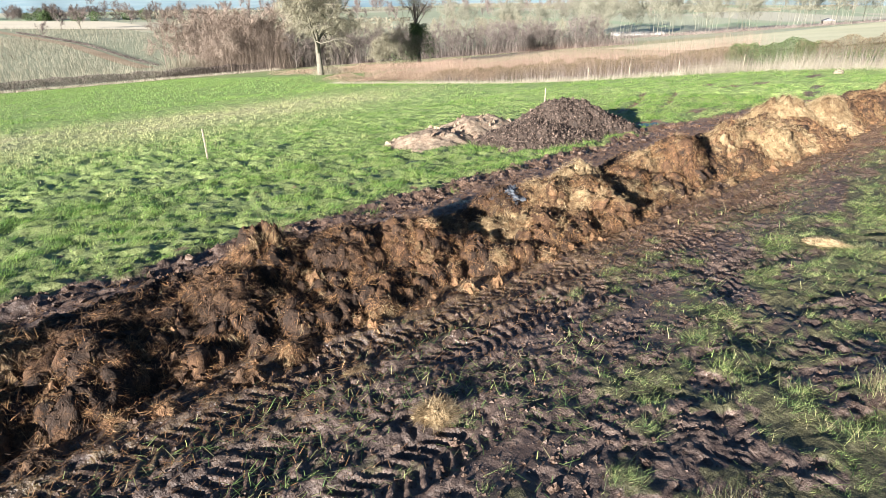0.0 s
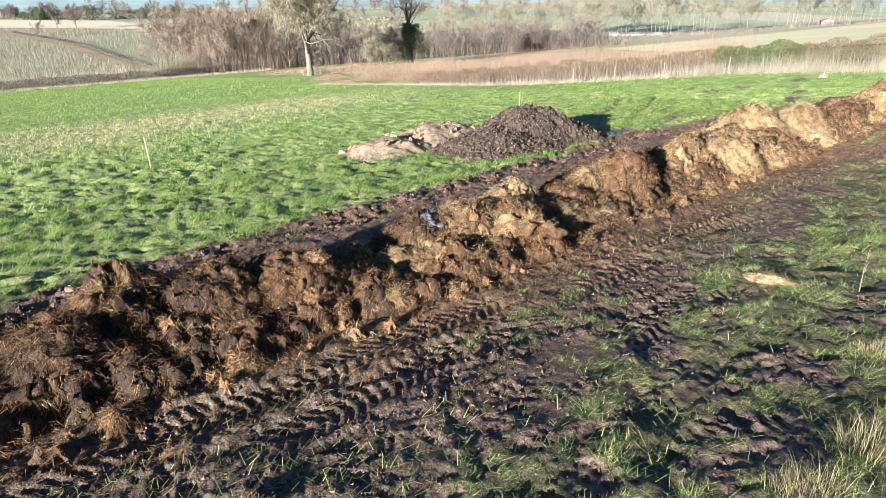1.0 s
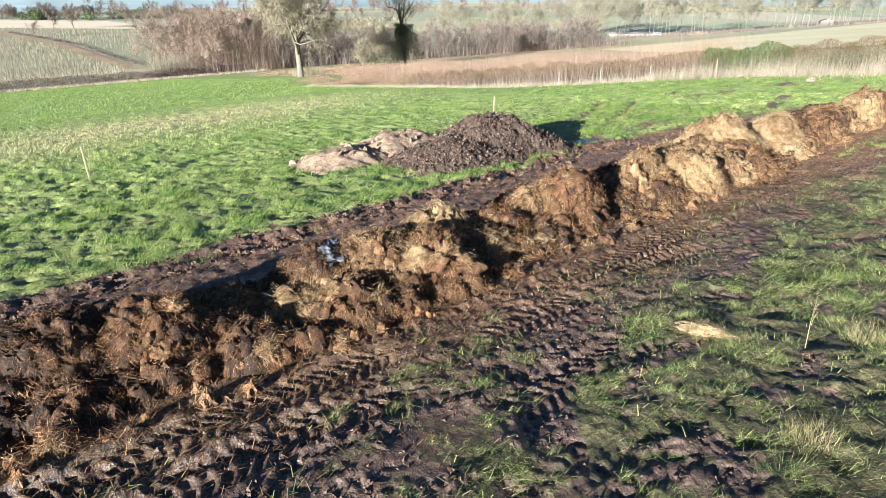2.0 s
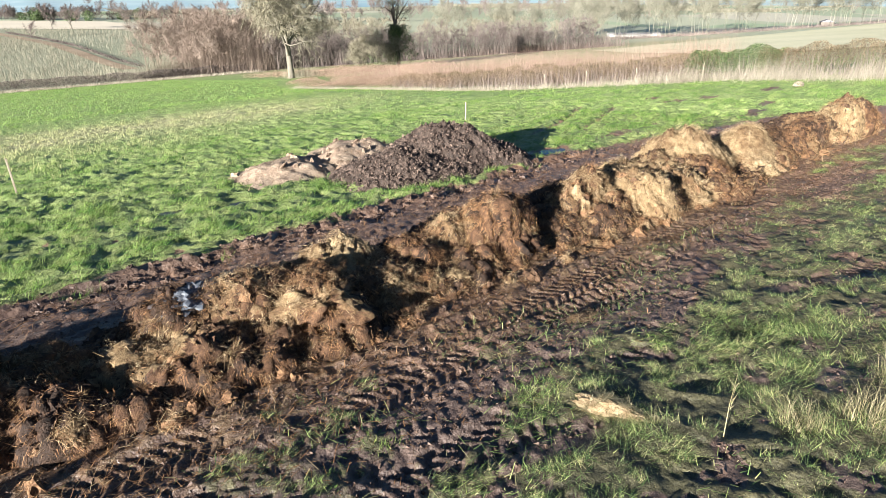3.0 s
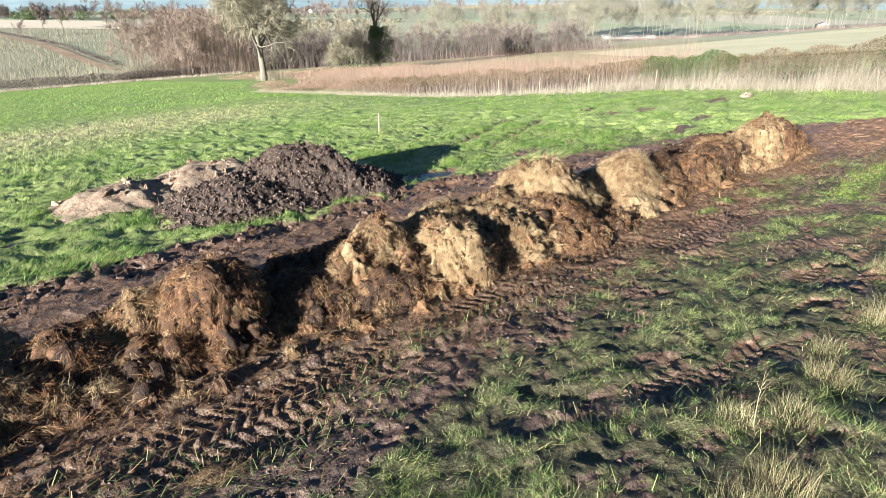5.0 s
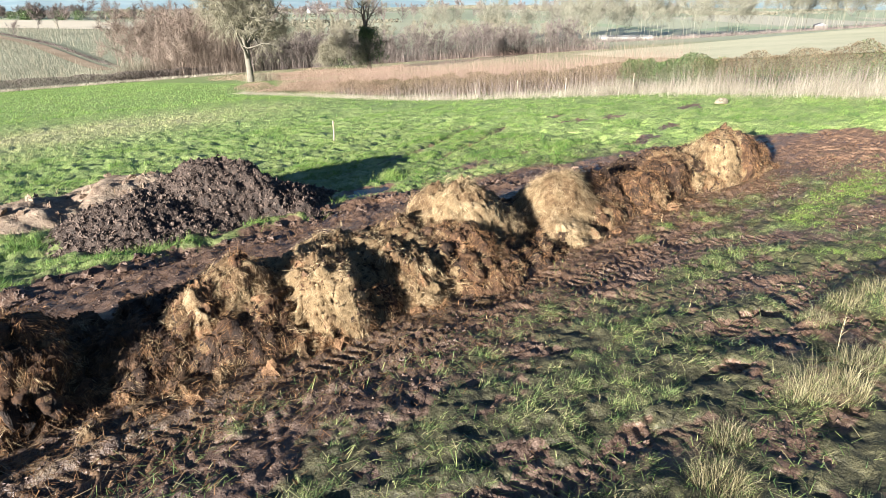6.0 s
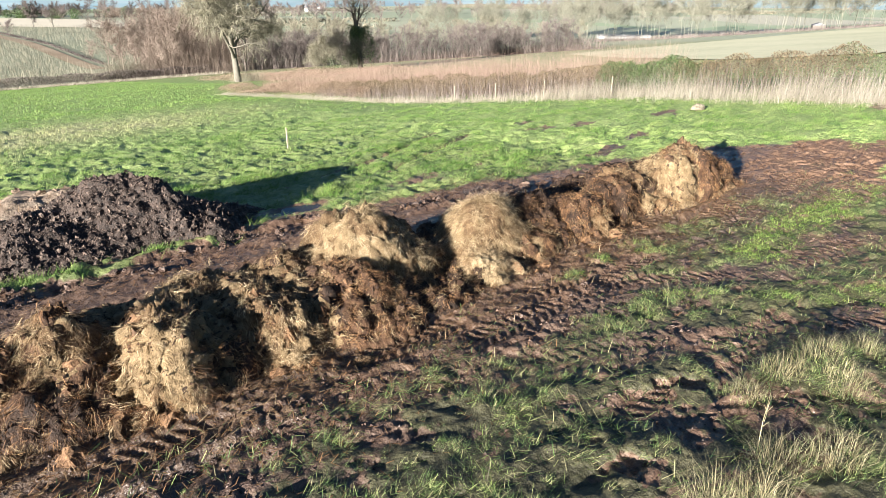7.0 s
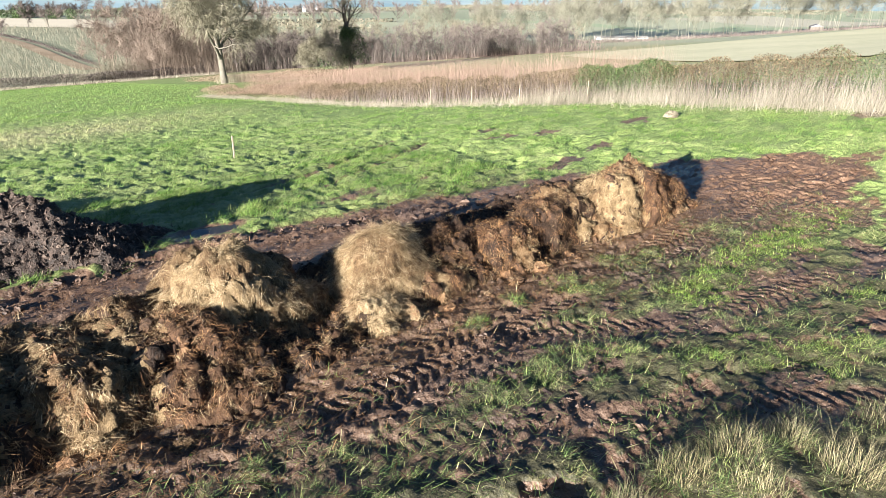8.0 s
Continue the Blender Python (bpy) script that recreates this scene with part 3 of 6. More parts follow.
WATER = surface("muddy_water", [(0.03, 0.025, 0.02), (0.05, 0.042, 0.034)], 2, 12, 0.06, 0.05, 0.004)
for a, c, rx, ry in PUDDLES:
    ang = np.linspace(0, 2 * np.pi, 40, endpoint=False)
    wob = 1.15 + 0.25 * np.sin(3 * ang + a) + 0.12 * np.sin(7 * ang + c)
    rim = np.stack([a + np.cos(ang) * rx * wob, c + np.sin(ang) * ry * wob, np.zeros(40)], 1)
    level = float(lie(a, c)) - 0.045
    rim[:, 2] = level
    v = np.concatenate([rim, [[a, c, level]]])
    thing("puddle", mesh_from("puddle", v, np.stack([np.arange(40), (np.arange(40) + 1) % 40, np.full(40, 40)], 1)), WATER, "shallow muddy rainwater puddle reflecting the sky", "puddle", "puddles", "structure")

# ---- the row of dumped manure ----
def ico(level):
    b = bmesh.new()
    bmesh.ops.create_icosphere(b, subdivisions=level, radius=1)
    v = np.array([x.co[:] for x in b.verts])
    f = np.array([[x.index for x in face.verts] for face in b.faces])
    b.free()
    return v, f


ICO = {k: ico(k) for k in (1, 2, 3, 4, 5)}
STRAW = {}


def vertex_normals(v, f):
    n = np.cross(v[f[:, 1]] - v[f[:, 0]], v[f[:, 2]] - v[f[:, 0]])
    out = np.zeros_like(v)
    for k in range(3):
        np.add.at(out, f[:, k], n)
    return unit(out)


def clump_shape(seed, level, radii, shag=1.0, taper=0.22):
    """A torn lump of strawy muck: a ball pulled out of shape at three scales, with hanging folds."""
    d, f = ICO[level]
    warp = np.stack([fbm3(d, 2.0, seed + 31 + k, 2) for k in range(3)], 1)
    p = (d + 0.45 * warp) * np.array([1, 1, 0.6])
    torn = 0.55 - 1.5 * np.abs(fbm3(p, 2.3, seed + 11, 2))
    shred = 0.5 - 1.5 * np.abs(fbm3(p, 5.5, seed + 23, 2))
    r = 1 + 0.36 * fbm3(d, 1.3, seed, 2) + shag * (0.24 * torn + 0.17 * shred + 0.15 * (0.5 - 1.5 * np.abs(fbm3(p, 9.5, seed + 29, 1))) + 0.12 * fbm3(p, 17.0, seed + 37, 1))
    r = r - 0.26 * shag * ease(0.08, 0.32, fbm3(d, 2.1, seed + 53, 2)) - 0.1 * shag * ease(0.05, 0.3, fbm3(d, 5.0, seed + 59, 1))
    v = d * r[:, None]
    flat = d[:, :2] / np.maximum(np.linalg.norm(d[:, :2], axis=1, keepdims=True), 0.05)
    hang = np.stack([flat[:, 0], flat[:, 1], 0.35 * d[:, 2]], 1) + 0.3 * warp
    fold = shag * (0.15 * (0.5 - 1.4 * np.abs(fbm3(hang, 2.6, seed + 5, 2))) + 0.12 * (0.5 - 1.4 * np.abs(fbm3(hang, 6.5, seed + 7, 1)))) * np.clip(0.75 - d[:, 2], 0, 1)
    v[:, :2] *= (1 + fold)[:, None]
    v[:, 2] = np.where(v[:, 2] < -0.55, -0.55 + 0.2 * (v[:, 2] + 0.55), v[:, 2])
    v[:, :2] *= (1 + 0.4 * taper - taper * np.clip(v[:, 2], -0.4, 1.2))[:, None]
    v = v + np.random.default_rng(seed).normal(0, 0.014 * shag, v.shape)
    return v * np.asarray(radii), f


def locks(p, nn, strand, length, width, wild, hang, per=21):
    """Matted locks of straw that hang from places on a surface, each straw splayed a little."""
    count = len(p)
    down = np.tile(np.array([0, 0, -1.0]), (count, 1))
    t = down - nn * np.sum(down * nn, 1, keepdims=True)
    t = unit(t * hang + RNG.normal(0, wild, (count, 3)))
    t = t - nn * np.sum(t * nn, 1, keepdims=True) * 0.8
    lift = RNG.uniform(0, 0.55, count)
    k = np.repeat(np.arange(count), per)
    m = len(k)
    along = unit(t[k] + nn[k] * lift[k, None] + RNG.normal(0, 0.2, (m, 3)))
    facing = unit(nn[k] + RNG.normal(0, 0.55, (m, 3)))
    start = p[k] + RNG.normal(0, 0.036, (m, 3)) + nn[k] * 0.006
    L = (RNG.uniform(*length, count) * RNG.uniform(0.7, 1.25, count))[k] * RNG.uniform(0.5, 1.2, m)
    STRAW.setdefault(strand, []).append(straw_slivers(start, along, facing, L, RNG.uniform(*width, m), RNG.uniform(0, 0.4, m)))


def straws(v, f, count, kind, length=(0.05, 0.17), width=(0.002, 0.005), wild=0.55, hang=0.7):
    """Scatters locks of straw over a surface, mostly hanging down it; rotted and cleaner ones lie in patches."""
    n = vertex_normals(v, f)
    up = v[:, 2] > np.percentile(v[:, 2], 15)
    pick = RNG.choice(np.flatnonzero(up), max(1, count // 8))
    tone = patches(v[pick]) + RNG.normal(0, 0.1, len(pick))
    for which, sort in ((tone < -0.14, DARKER[kind]), ((tone >= -0.14) & (tone < 0.16), kind), (tone >= 0.16, LIGHTER[kind])):
        if which.any():
            locks(v[pick[which]], n[pick[which]], KINDS[sort][1], length, width, wild, hang)


def patches(p):
    """Where the muck is more or less rotted."""
    return fbm3(np.asarray(p), 3.4, 173, 2)


def lump(parent, name, x, y, z, radii, kind, seed, level=4, shag=1.0, straw=500, turn=None, taper=0.22, **how):
    v, f = clump_shape(seed, level, radii, shag, taper)
    a = RNG.uniform(0, 6.28) if turn is None else radians(turn)
    rot = np.array([[math.cos(a), -math.sin(a), 0], [math.sin(a), math.cos(a), 0], [0, 0, 1]])
    v = v @ rot.T + np.array([x, y, z])
    if straw:
        if kind in ("dark", "red"):
            how = {"wild": 0.75, "length": (0.04, 0.14), **how}
        straws(v, f, int(straw * 1.3), kind, **how)
    me = mesh_from(name, v, f, None, True)
    for sort in (kind, DARKER[kind], LIGHTER[kind]):
        me.materials.append(KINDS[sort][0])
    mid = v[f].mean(1)
    tone = patches(mid) + RNG.normal(0, 0.06, len(mid))
    me.polygons.foreach_set("material_index", np.where(tone < -0.12, 1, np.where(tone > 0.2, 2, 0)).astype(np.int32))
    return part(name, me, None, parent)


KINDS = {"dark": (MUCK, STRAND_DARK), "red": (MUCK_RED, STRAND_RED), "tan": (MUCK_TAN, STRAND_TAN), "pale": (MUCK_PALE, STRAND_PALE)}
LIGHTER = {"dark": "red", "red": "tan", "tan": "pale", "pale": "pale"}
DARKER = {"dark": "dark", "red": "dark", "tan": "red", "pale": "tan"}
windrow = thing("manure_windrow", None, None, "long row of brown strawy farmyard manure dumped on mud", "manure row")

# the tipped loads: place, top, half width, half depth, kind, kind of the crumbs, seed, crumbs
Load = collections.namedtuple("Load", "x y top wide deep kind mix seed crumbs")
LOADS = []


def load(*row):
    LOADS.append(Load(*row))


load(-2.6, 8.0, 0.40, 0.9, 0.72, "dark", "red", 201, 5)
load(-1.3, 7.5, 0.30, 0.7, 0.56, "dark", "red", 203, 5)
load(-0.1, 7.9, 0.42, 0.55, 0.44, "tan", "red", 205, 4)
load(0.8, 7.5, 0.16, 0.6, 0.48, "dark", "red", 207, 6)
load(1.7, 7.7, 0.10, 0.5, 0.4, "dark", "red", 209, 5)
load(2.65, 7.7, 0.36, 0.52, 0.42, "dark", "red", 211, 6)
load(3.5, 8.15, 0.56, 0.6, 0.48, "red", "dark", 213, 6)
load(4.6, 7.9, 0.44, 0.65, 0.52, "dark", "red", 215, 6)
load(5.75, 7.5, 0.42, 0.6, 0.48, "red", "dark", 217, 7)
load(6.6, 7.7, 0.22, 0.45, 0.36, "red", "tan", 219, 5)
load(7.65, 7.35, 0.0, 0.38, 0.3, "pale", "tan", 221, 5)
load(8.2, 7.9, 0.28, 0.5, 0.4, "dark", "red", 223, 5)
load(9.2, 7.6, 0.40, 0.65, 0.52, "tan", "red", 225, 6)
load(9.95, 7.2, 0.12, 0.4, 0.32, "red", "tan", 227, 5)
load(10.9, 8.1, 0.38, 0.62, 0.4, "pale", "tan", 229, 3)
load(11.0, 7.2, 0.15, 0.5, 0.4, "tan", "red", 231, 6)
load(12.0, 7.6, 0.18, 0.5, 0.4, "red", "dark", 233, 5)
load(12.8, 7.75, 0.34, 0.45, 0.36, "tan", "red", 235, 6)
load(13.65, 7.4, 0.70, 0.62, 0.5, "red", "red", 237, 7)
load(14.9, 7.4, 0.10, 0.5, 0.4, "dark", "red", 239, 6)
load(15.8, 7.35, 0.40, 0.42, 0.34, "tan", "red", 241, 6)
load(16.4, 7.5, 0.58, 0.45, 0.36, "tan", "pale", 243, 5)
load(17.4, 7.1, 0.52, 0.44, 0.8, "pale", "pale", 245, 5)
load(18.1, 7.8, 0.42, 0.65, 0.6, "pale", "tan", 247, 5)
load(18.8, 6.75, 0.28, 0.40, 0.45, "pale", "tan", 249, 6)
load(19.4, 7.85, 0.38, 0.65, 0.55, "tan", "pale", 251, 6)
load(20.3, 6.9, 0.06, 0.42, 0.34, "red", "tan", 253, 6)
load(24.4, 7.4, 0.42, 0.6, 0.48, "dark", "red", 259, 6)
load(25.3, 7.0, 0.28, 0.55, 0.44, "red", "dark", 261, 7)
load(26.4, 7.1, 0.42, 0.55, 0.44, "dark", "red", 263, 7)
load(27.3, 7.2, 0.45, 0.6, 0.48, "tan", "dark", 265, 6)
load(28.1, 6.8, 0.7, 0.46, 0.52, "pale", "pale", 267, 6)
load(28.75, 6.85, 0.8, 0.52, 0.62, "red", "dark", 269, 7)
load(29.6, 6.6, 0.30, 0.45, 0.36, "red", "dark", 271, 6)

# the core of the row
wx, wy = np.arange(-4.5, 30.6, 0.034), np.arange(5.6, 9.9, 0.034)
WX, WY = np.meshgrid(wx, wy)


def core_top(x, y):
    across = (y - 7.75 - 0.25 * np.sin(x * 0.55) - 0.2 * fbm2(x * 0.7, x * 0.1, 101)) / (1.45 + 0.25 * fbm2(x * 0.8, 3.0, 103))
    ridge = np.clip(1 - np.abs(across) ** 2.2, -0.4, 1)
    crest = 0.43 + 0.34 * fbm2(x * 0.9, y * 0.5, 105) + 0.25 * np.exp(-((x - 18.4) / 1.4) ** 2)
    for gap, wide, deep in ((7.3, 0.9, 0.3), (12.0, 0.7, 0.2), (14.7, 0.5, 0.28), (21.9, 0.45, 0.3)):
        crest = crest - deep * np.exp(-((x - gap) / wide) ** 2)
    h = ridge * crest * ease(30.6, 29.2, x)
    wob = 0.35 * fbm2(x * 1.6, y * 1.6, 117)
    for d in LOADS:
        away = ((x - d.x) / (d.wide * 1.25)) ** 2 + ((y - d.y) / (d.deep * 1.3)) ** 2 + wob
        h = np.maximum(h, (d.top - 0.35 + 0.1 * d.y) * 0.84 * np.clip(1.1 - np.clip(away, 0, 2) ** 1.4, -0.4, 1))
    bumps = 0.13 * (1 - 2 * np.abs(fbm2(x * 2.4, y * 2.0, 107))) + 0.08 * fbm2(x * 6, y * 5, 109)
    return h + bumps * ease(-0.15, 0.25, ridge) * ease(30.8, 29.6, x)


CORE = core_top(WX, WY)
WZ = lie(WX, WY) - 0.03 + CORE
WZ = np.where(CORE < 0.02, WZ - 0.15, WZ)
wn = len(wx)
wcell = (np.arange(len(wy) - 1)[:, None] * wn + np.arange(wn - 1)[None, :]).ravel()
core_v = np.stack([WX, WY, WZ], -1).reshape(-1, 3)
core_q = np.stack([wcell, wcell + 1, wcell + wn + 1, wcell + wn], 1)
keep = (CORE > -0.1).ravel()
core_q = core_q[keep[core_q].all(1)]
core_tri = np.concatenate([core_q[:, :3], core_q[:, [0, 2, 3]]])
# torn folds and hollows, pushed out along the slope's own normals
core_n = vertex_normals(core_v, core_tri)
tear = 0.10 * fbm3(core_v * np.array([1, 1, 0.6]), 2.8, 141, 2) + 0.10 * (1 - 2 * np.abs(fbm3(core_v * np.array([1, 1, 0.45]), 5.0, 143, 2))) + 0.06 * (0.5 - 1.5 * np.abs(fbm3(core_v, 9.0, 151, 1))) + 0.05 * fbm3(core_v, 15.0, 145, 1)
core_v = core_v + core_n * ((tear + RNG.normal(0, 0.011, len(core_v))) * ease(0.0, 0.25, CORE.ravel()))[:, None]
core_n = vertex_normals(core_v, core_tri)
core_mesh = mesh_from("core", core_v, None, core_q, True)
for body in (MUCK, MUCK_RED, MUCK_TAN, MUCK_PALE):
    core_mesh.materials.append(body)
mid = core_v[core_q].mean(1)
best, chosen = np.full(len(mid), 1.5), (fbm2(mid[:, 0] * 1.3, mid[:, 1] * 1.3, 147) > 0.12).astype(int)
for d in LOADS:
    away = ((mid[:, 0] - d.x) / (d.wide * 1.3)) ** 2 + ((mid[:, 1] - d.y) / (d.deep * 1.6)) ** 2 + 0.8 * fbm3(mid, 3.0, 149, 3) + 0.25 * RNG.normal(0, 1, len(mid))
    inner = np.where(fbm3(mid, 2.2, d.seed, 2) > 0.1, ("dark", "red", "tan", "pale").index(d.mix), ("dark", "red", "tan", "pale").index(d.kind))
    chosen, best = np.where(away < best, inner, chosen), np.minimum(best, away)
core_mesh.polygons.foreach_set("material_index", chosen.astype(np.int32))
part("core", core_mesh, None, windrow, "rotted strawy core of the row")
on_row = np.unique(core_q)[CORE.ravel()[np.unique(core_q)] > 0.06]


def row_locks(sel, count, kind, length=(0.05, 0.17), per=21, wild=0.6):
    pick = RNG.choice(sel, count)
    locks(core_v[pick], core_n[pick], KINDS[kind][1], length, (0.002, 0.005), wild, 0.7, per)


row_locks(on_row, 2600, "dark")
row_locks(on_row, 1000, "red")
row_locks(on_row[core_v[on_row, 0] > 8], 500, "tan")
for d in LOADS:
    near = on_row[(((core_v[on_row, 0] - d.x) / (d.wide * 1.2)) ** 2 + ((core_v[on_row, 1] - d.y) / (d.deep * 1.5)) ** 2) < 1]
    many = int(320 * d.wide * (d.top + 0.75))
    row_locks(near, many * (1 if d.kind in ("tan", "pale") else 2), d.kind, wild=0.6 if d.kind in ("tan", "pale") else 0.75)
    row_locks(near, many // 3, d.mix)
    row_locks(near, many // 4, LIGHTER[d.kind], (0.06, 0.17))
# rusty straw raked out along the foot
foot = on_row[(core_v[on_row, 1] < 7.2) & (CORE.ravel()[on_row] < 0.45)]
row_locks(foot[core_v[foot, 0] < 9], 900, "red", wild=0.8)
row_locks(foot[core_v[foot, 0] < 9], 200, "tan", wild=0.8)
row_locks(foot[core_v[foot, 0] > 9], 1100, "red", wild=0.8)
row_locks(foot[core_v[foot, 0] > 9], 900, "tan", wild=0.8)


def tip_load(d):
    """One tipped grab-load: a torn lump on the core with smaller ones fallen round its foot."""
    foot = float(lie(d.x, d.y))
    tall = (d.top - foot) / 1.45
    lump(windrow, "clump", d.x, d.y, foot + tall * 0.5, (d.wide, d.deep, tall), d.kind, d.seed, 5, 1.15, straw=int(5200 * d.wide * (tall + 0.3)))
    for k in range(d.crumbs // 3):
        a = RNG.uniform(-2.9, -0.2) if k % 3 else RNG.uniform(-0.2, 3.3)
        rr = RNG.uniform(0.06, 0.12) * (0.6 + 0.5 * d.wide)
        px, py = d.x + math.cos(a) * d.wide * RNG.uniform(0.75, 1.15), d.y + math.sin(a) * d.deep * RNG.uniform(0.85, 1.3)
        pz = float(lie(px, py)) + rr * RNG.uniform(-0.45, 0.0) + max(0.0, float(core_top(np.array(px), np.array(py)))) * 0.9
        lump(windrow, "clump", px, py, pz, (rr * RNG.uniform(0.9, 1.6), rr, rr * RNG.uniform(0.6, 1.0)), d.mix if k % 2 else d.kind, d.seed + 40 + k, 4, 1.9, straw=int(9000 * rr))


for one in LOADS:
    tip_load(one)

# bright fallen locks along the foot
for x, y, r, kind in ((9.75, 6.8, 0.3, "tan"), (10.95, 6.9, 0.2, "tan"), (8.45, 6.6, 0.15, "tan"), (11.6, 6.85, 0.17, "tan"), (12.1, 6.7, 0.12, "tan"), (4.4, 6.4, 0.12, "red"), (2.9, 6.3, 0.12, "red"), (6.7, 6.5, 0.12, "red"), (17.0, 6.25, 0.14, "tan"), (18.7, 6.1, 0.11, "tan")):
    lump(windrow, "clump", x, y, float(lie(x, y)) + 0.2 * r + 0.7 * max(0.0, float(core_top(np.array(x), np.array(y)))), (r * 1.3, r * 1.0, r * 0.8), kind, int(x * 50), 4, 1.8, 1100)

# straw heap and broken bale, cleaner than the rest
straw_heap = thing("straw_heap", None, None, "heap of loose golden bedding straw on the manure row", "straw heap")
lump(straw_heap, "straw_mass", 20.75, 7.9, 0.16, (0.74, 0.72, 0.72), "pale", 301, 5, 0.9, 5600, 0, 0.55, length=(0.08, 0.22), width=(0.002, 0.0042), wild=0.5)
lump(straw_heap, "straw_mass", 21.15, 7.35, -0.05, (0.62, 0.5, 0.5), "pale", 303, 5, 1.0, 3600, 20, 0.45, length=(0.08, 0.22), width=(0.002, 0.0042), wild=0.5)
lump(straw_heap, "straw_mass", 21.45, 7.9, 0.15, (0.35, 0.35, 0.35), "tan", 305, 4, 0.9, 700)
lump(straw_heap, "straw_mass", 20.35, 7.45, 0.0, (0.45, 0.4, 0.45), "tan", 307, 4, 0.9, 800)
bale = thing("straw_bale", None, None, "rounded half-rotted pale straw bale slumped on the row", "bale")
lump(bale, "bale_body", 23.08, 7.35, 0.16, (0.62, 0.6, 0.6), "pale", 311, 5, 0.22, 7000, 0, 0.55, length=(0.08, 0.22), width=(0.0018, 0.004), wild=0.6)
lump(bale, "fallen_flap", 22.45, 6.75, -0.18, (0.44, 0.36, 0.3), "pale", 313, 5, 0.7, 2600, 30, length=(0.08, 0.22), width=(0.002, 0.0044), wild=0.6)
lump(bale, "fallen_flap", 23.75, 6.75, -0.2, (0.45, 0.3, 0.28), "tan", 315, 4, 0.7, 800, -10)
lump(bale, "bale_foot", 23.15, 7.2, -0.2, (0.75, 0.6, 0.34), "tan", 319, 5, 1.0, 2200, 10)
lump(bale, "fallen_flap", 22.9, 6.55, -0.3, (0.4, 0.25, 0.2), "tan", 317, 4, 0.9, 600)

# crumbled muck along the foot and over the crest
debris = {}
for k in range(900):
    dx, dy = RNG.uniform(-4, 30.2), RNG.uniform(6.0, 7.3) if k % 4 else RNG.uniform(7.3, 9.4)
    s = 0.025 + 0.07 * RNG.uniform() ** 2
    kind = "dark" if RNG.uniform() < 0.45 else ("red" if RNG.uniform() < 0.65 or dx < 8 else "tan")
    v, f = clump_shape(800 + k % 13, 2, RNG.uniform(0.6, 1.5, 3), 1.8)
    foot = float(lie(dx, dy)) - 0.03 + max(0.02, float(core_top(np.array(dx), np.array(dy))))
    v = v * s + np.array([dx, dy, foot + s * 0.35])
    debris.setdefault(kind, []).append((v, f, None))
    if s > 0.04:
        straws(v, f, int(1500 * s), kind, length=(0.06, 0.16))
for kind, sets in debris.items():
    part("crumbled_muck", mesh_from("crumbled_muck", *merge(sets)), KINDS[kind][0], windrow, kind="stuff")


# torn crumbs all over the slope
pick = RNG.choice(on_row, 26000)
at = core_v[pick] + RNG.normal(0, 0.01, (26000, 3))
tone = patches(at) + 0.3 * fbm2(at[:, 0] * 1.3, at[:, 1] * 1.3, 147) + RNG.normal(0, 0.14, 26000)
for kind, sel in (("dark", tone < 0.02), ("red", (tone >= 0.02) & (tone < 0.45)), ("tan", tone >= 0.45)):
    some = at[sel]
    part("crumbled_muck", mesh_from("crumbled_muck", *chips(some[:, 0], some[:, 1], some[:, 2], 0.012 + 0.035 * RNG.uniform(0, 1, len(some)) ** 2)), KINDS[kind][0], windrow, kind="stuff")


def flush_straw(parent):
    for strand, sets in STRAW.items():
        v, t, q = merge([(a, b, None) for a, b in sets])
        part("loose_straw", mesh_from("loose_straw", v, t), strand, parent, kind="stuff")
    STRAW.clear()


flush_straw(windrow)

# ---- black compost heap and the pinkish heap behind it ----
def grid_heap(name, parent, x0, x1, y0, y1, shape, material, step=0.06, label=""):
    ax, ay = np.arange(x0, x1, step), np.arange(y0, y1, step)
    AX, AY = np.meshgrid(ax, ay)
    H = shape(AX, AY)
    n = len(ax)
    c = (np.arange(len(ay) - 1)[:, None] * n + np.arange(n - 1)[None, :]).ravel()
    q = np.stack([c, c + 1, c + n + 1, c + n], 1)
    v = np.stack([AX, AY, lie(AX, AY) - 0.04 + H], -1).reshape(-1, 3)
    q = q[(H.ravel() > -0.08)[q].all(1)]
    part(name, mesh_from(name, v, None, q, True), material, parent, label)
    return v[np.unique(q)]


def black_shape(x, y):
    bend = x + 0.25 * fbm2(x * 1.1, y * 1.1, 119)
    brow = np.clip(18.85 + 0.4 * (15.2 - y), 18.3, 19.5)
    run = np.exp(-np.where(bend > brow, (np.abs(bend - brow) / 1.35) ** 1.9, (np.abs(bend - brow) / 1.75) ** 2.0))
    a = 1.36 * run * np.clip(1.08 - np.abs((y - 15.1) / (2.15 + 0.5 * ease(-0.2, 0.6, bend - brow))) ** 1.35, 0, 1)
    c = np.exp(-(np.abs((x - 17.2) / 1.7) ** 2.2 + np.abs((y - 15.0) / 1.7) ** 2.2)) * 0.86
    e = np.exp(-(np.abs((x - 20.5) / 1.5) ** 2.4 + np.abs((y - 14.4) / 0.75) ** 2.4)) * 0.32
    h = np.maximum(np.maximum(a, c), e)
    return h - 0.1 + ease(0.05, 0.3, h) * (0.16 * fbm2(x * 1.8, y * 1.8, 121) + 0.09 * (1 - 2 * np.abs(fbm2(x * 4.2, y * 4.2, 123))) + 0.05 * (1 - 2 * np.abs(fbm2(x * 10, y * 10, 127))) + 0.06 * fbm2(x * 17, y * 17, 129))


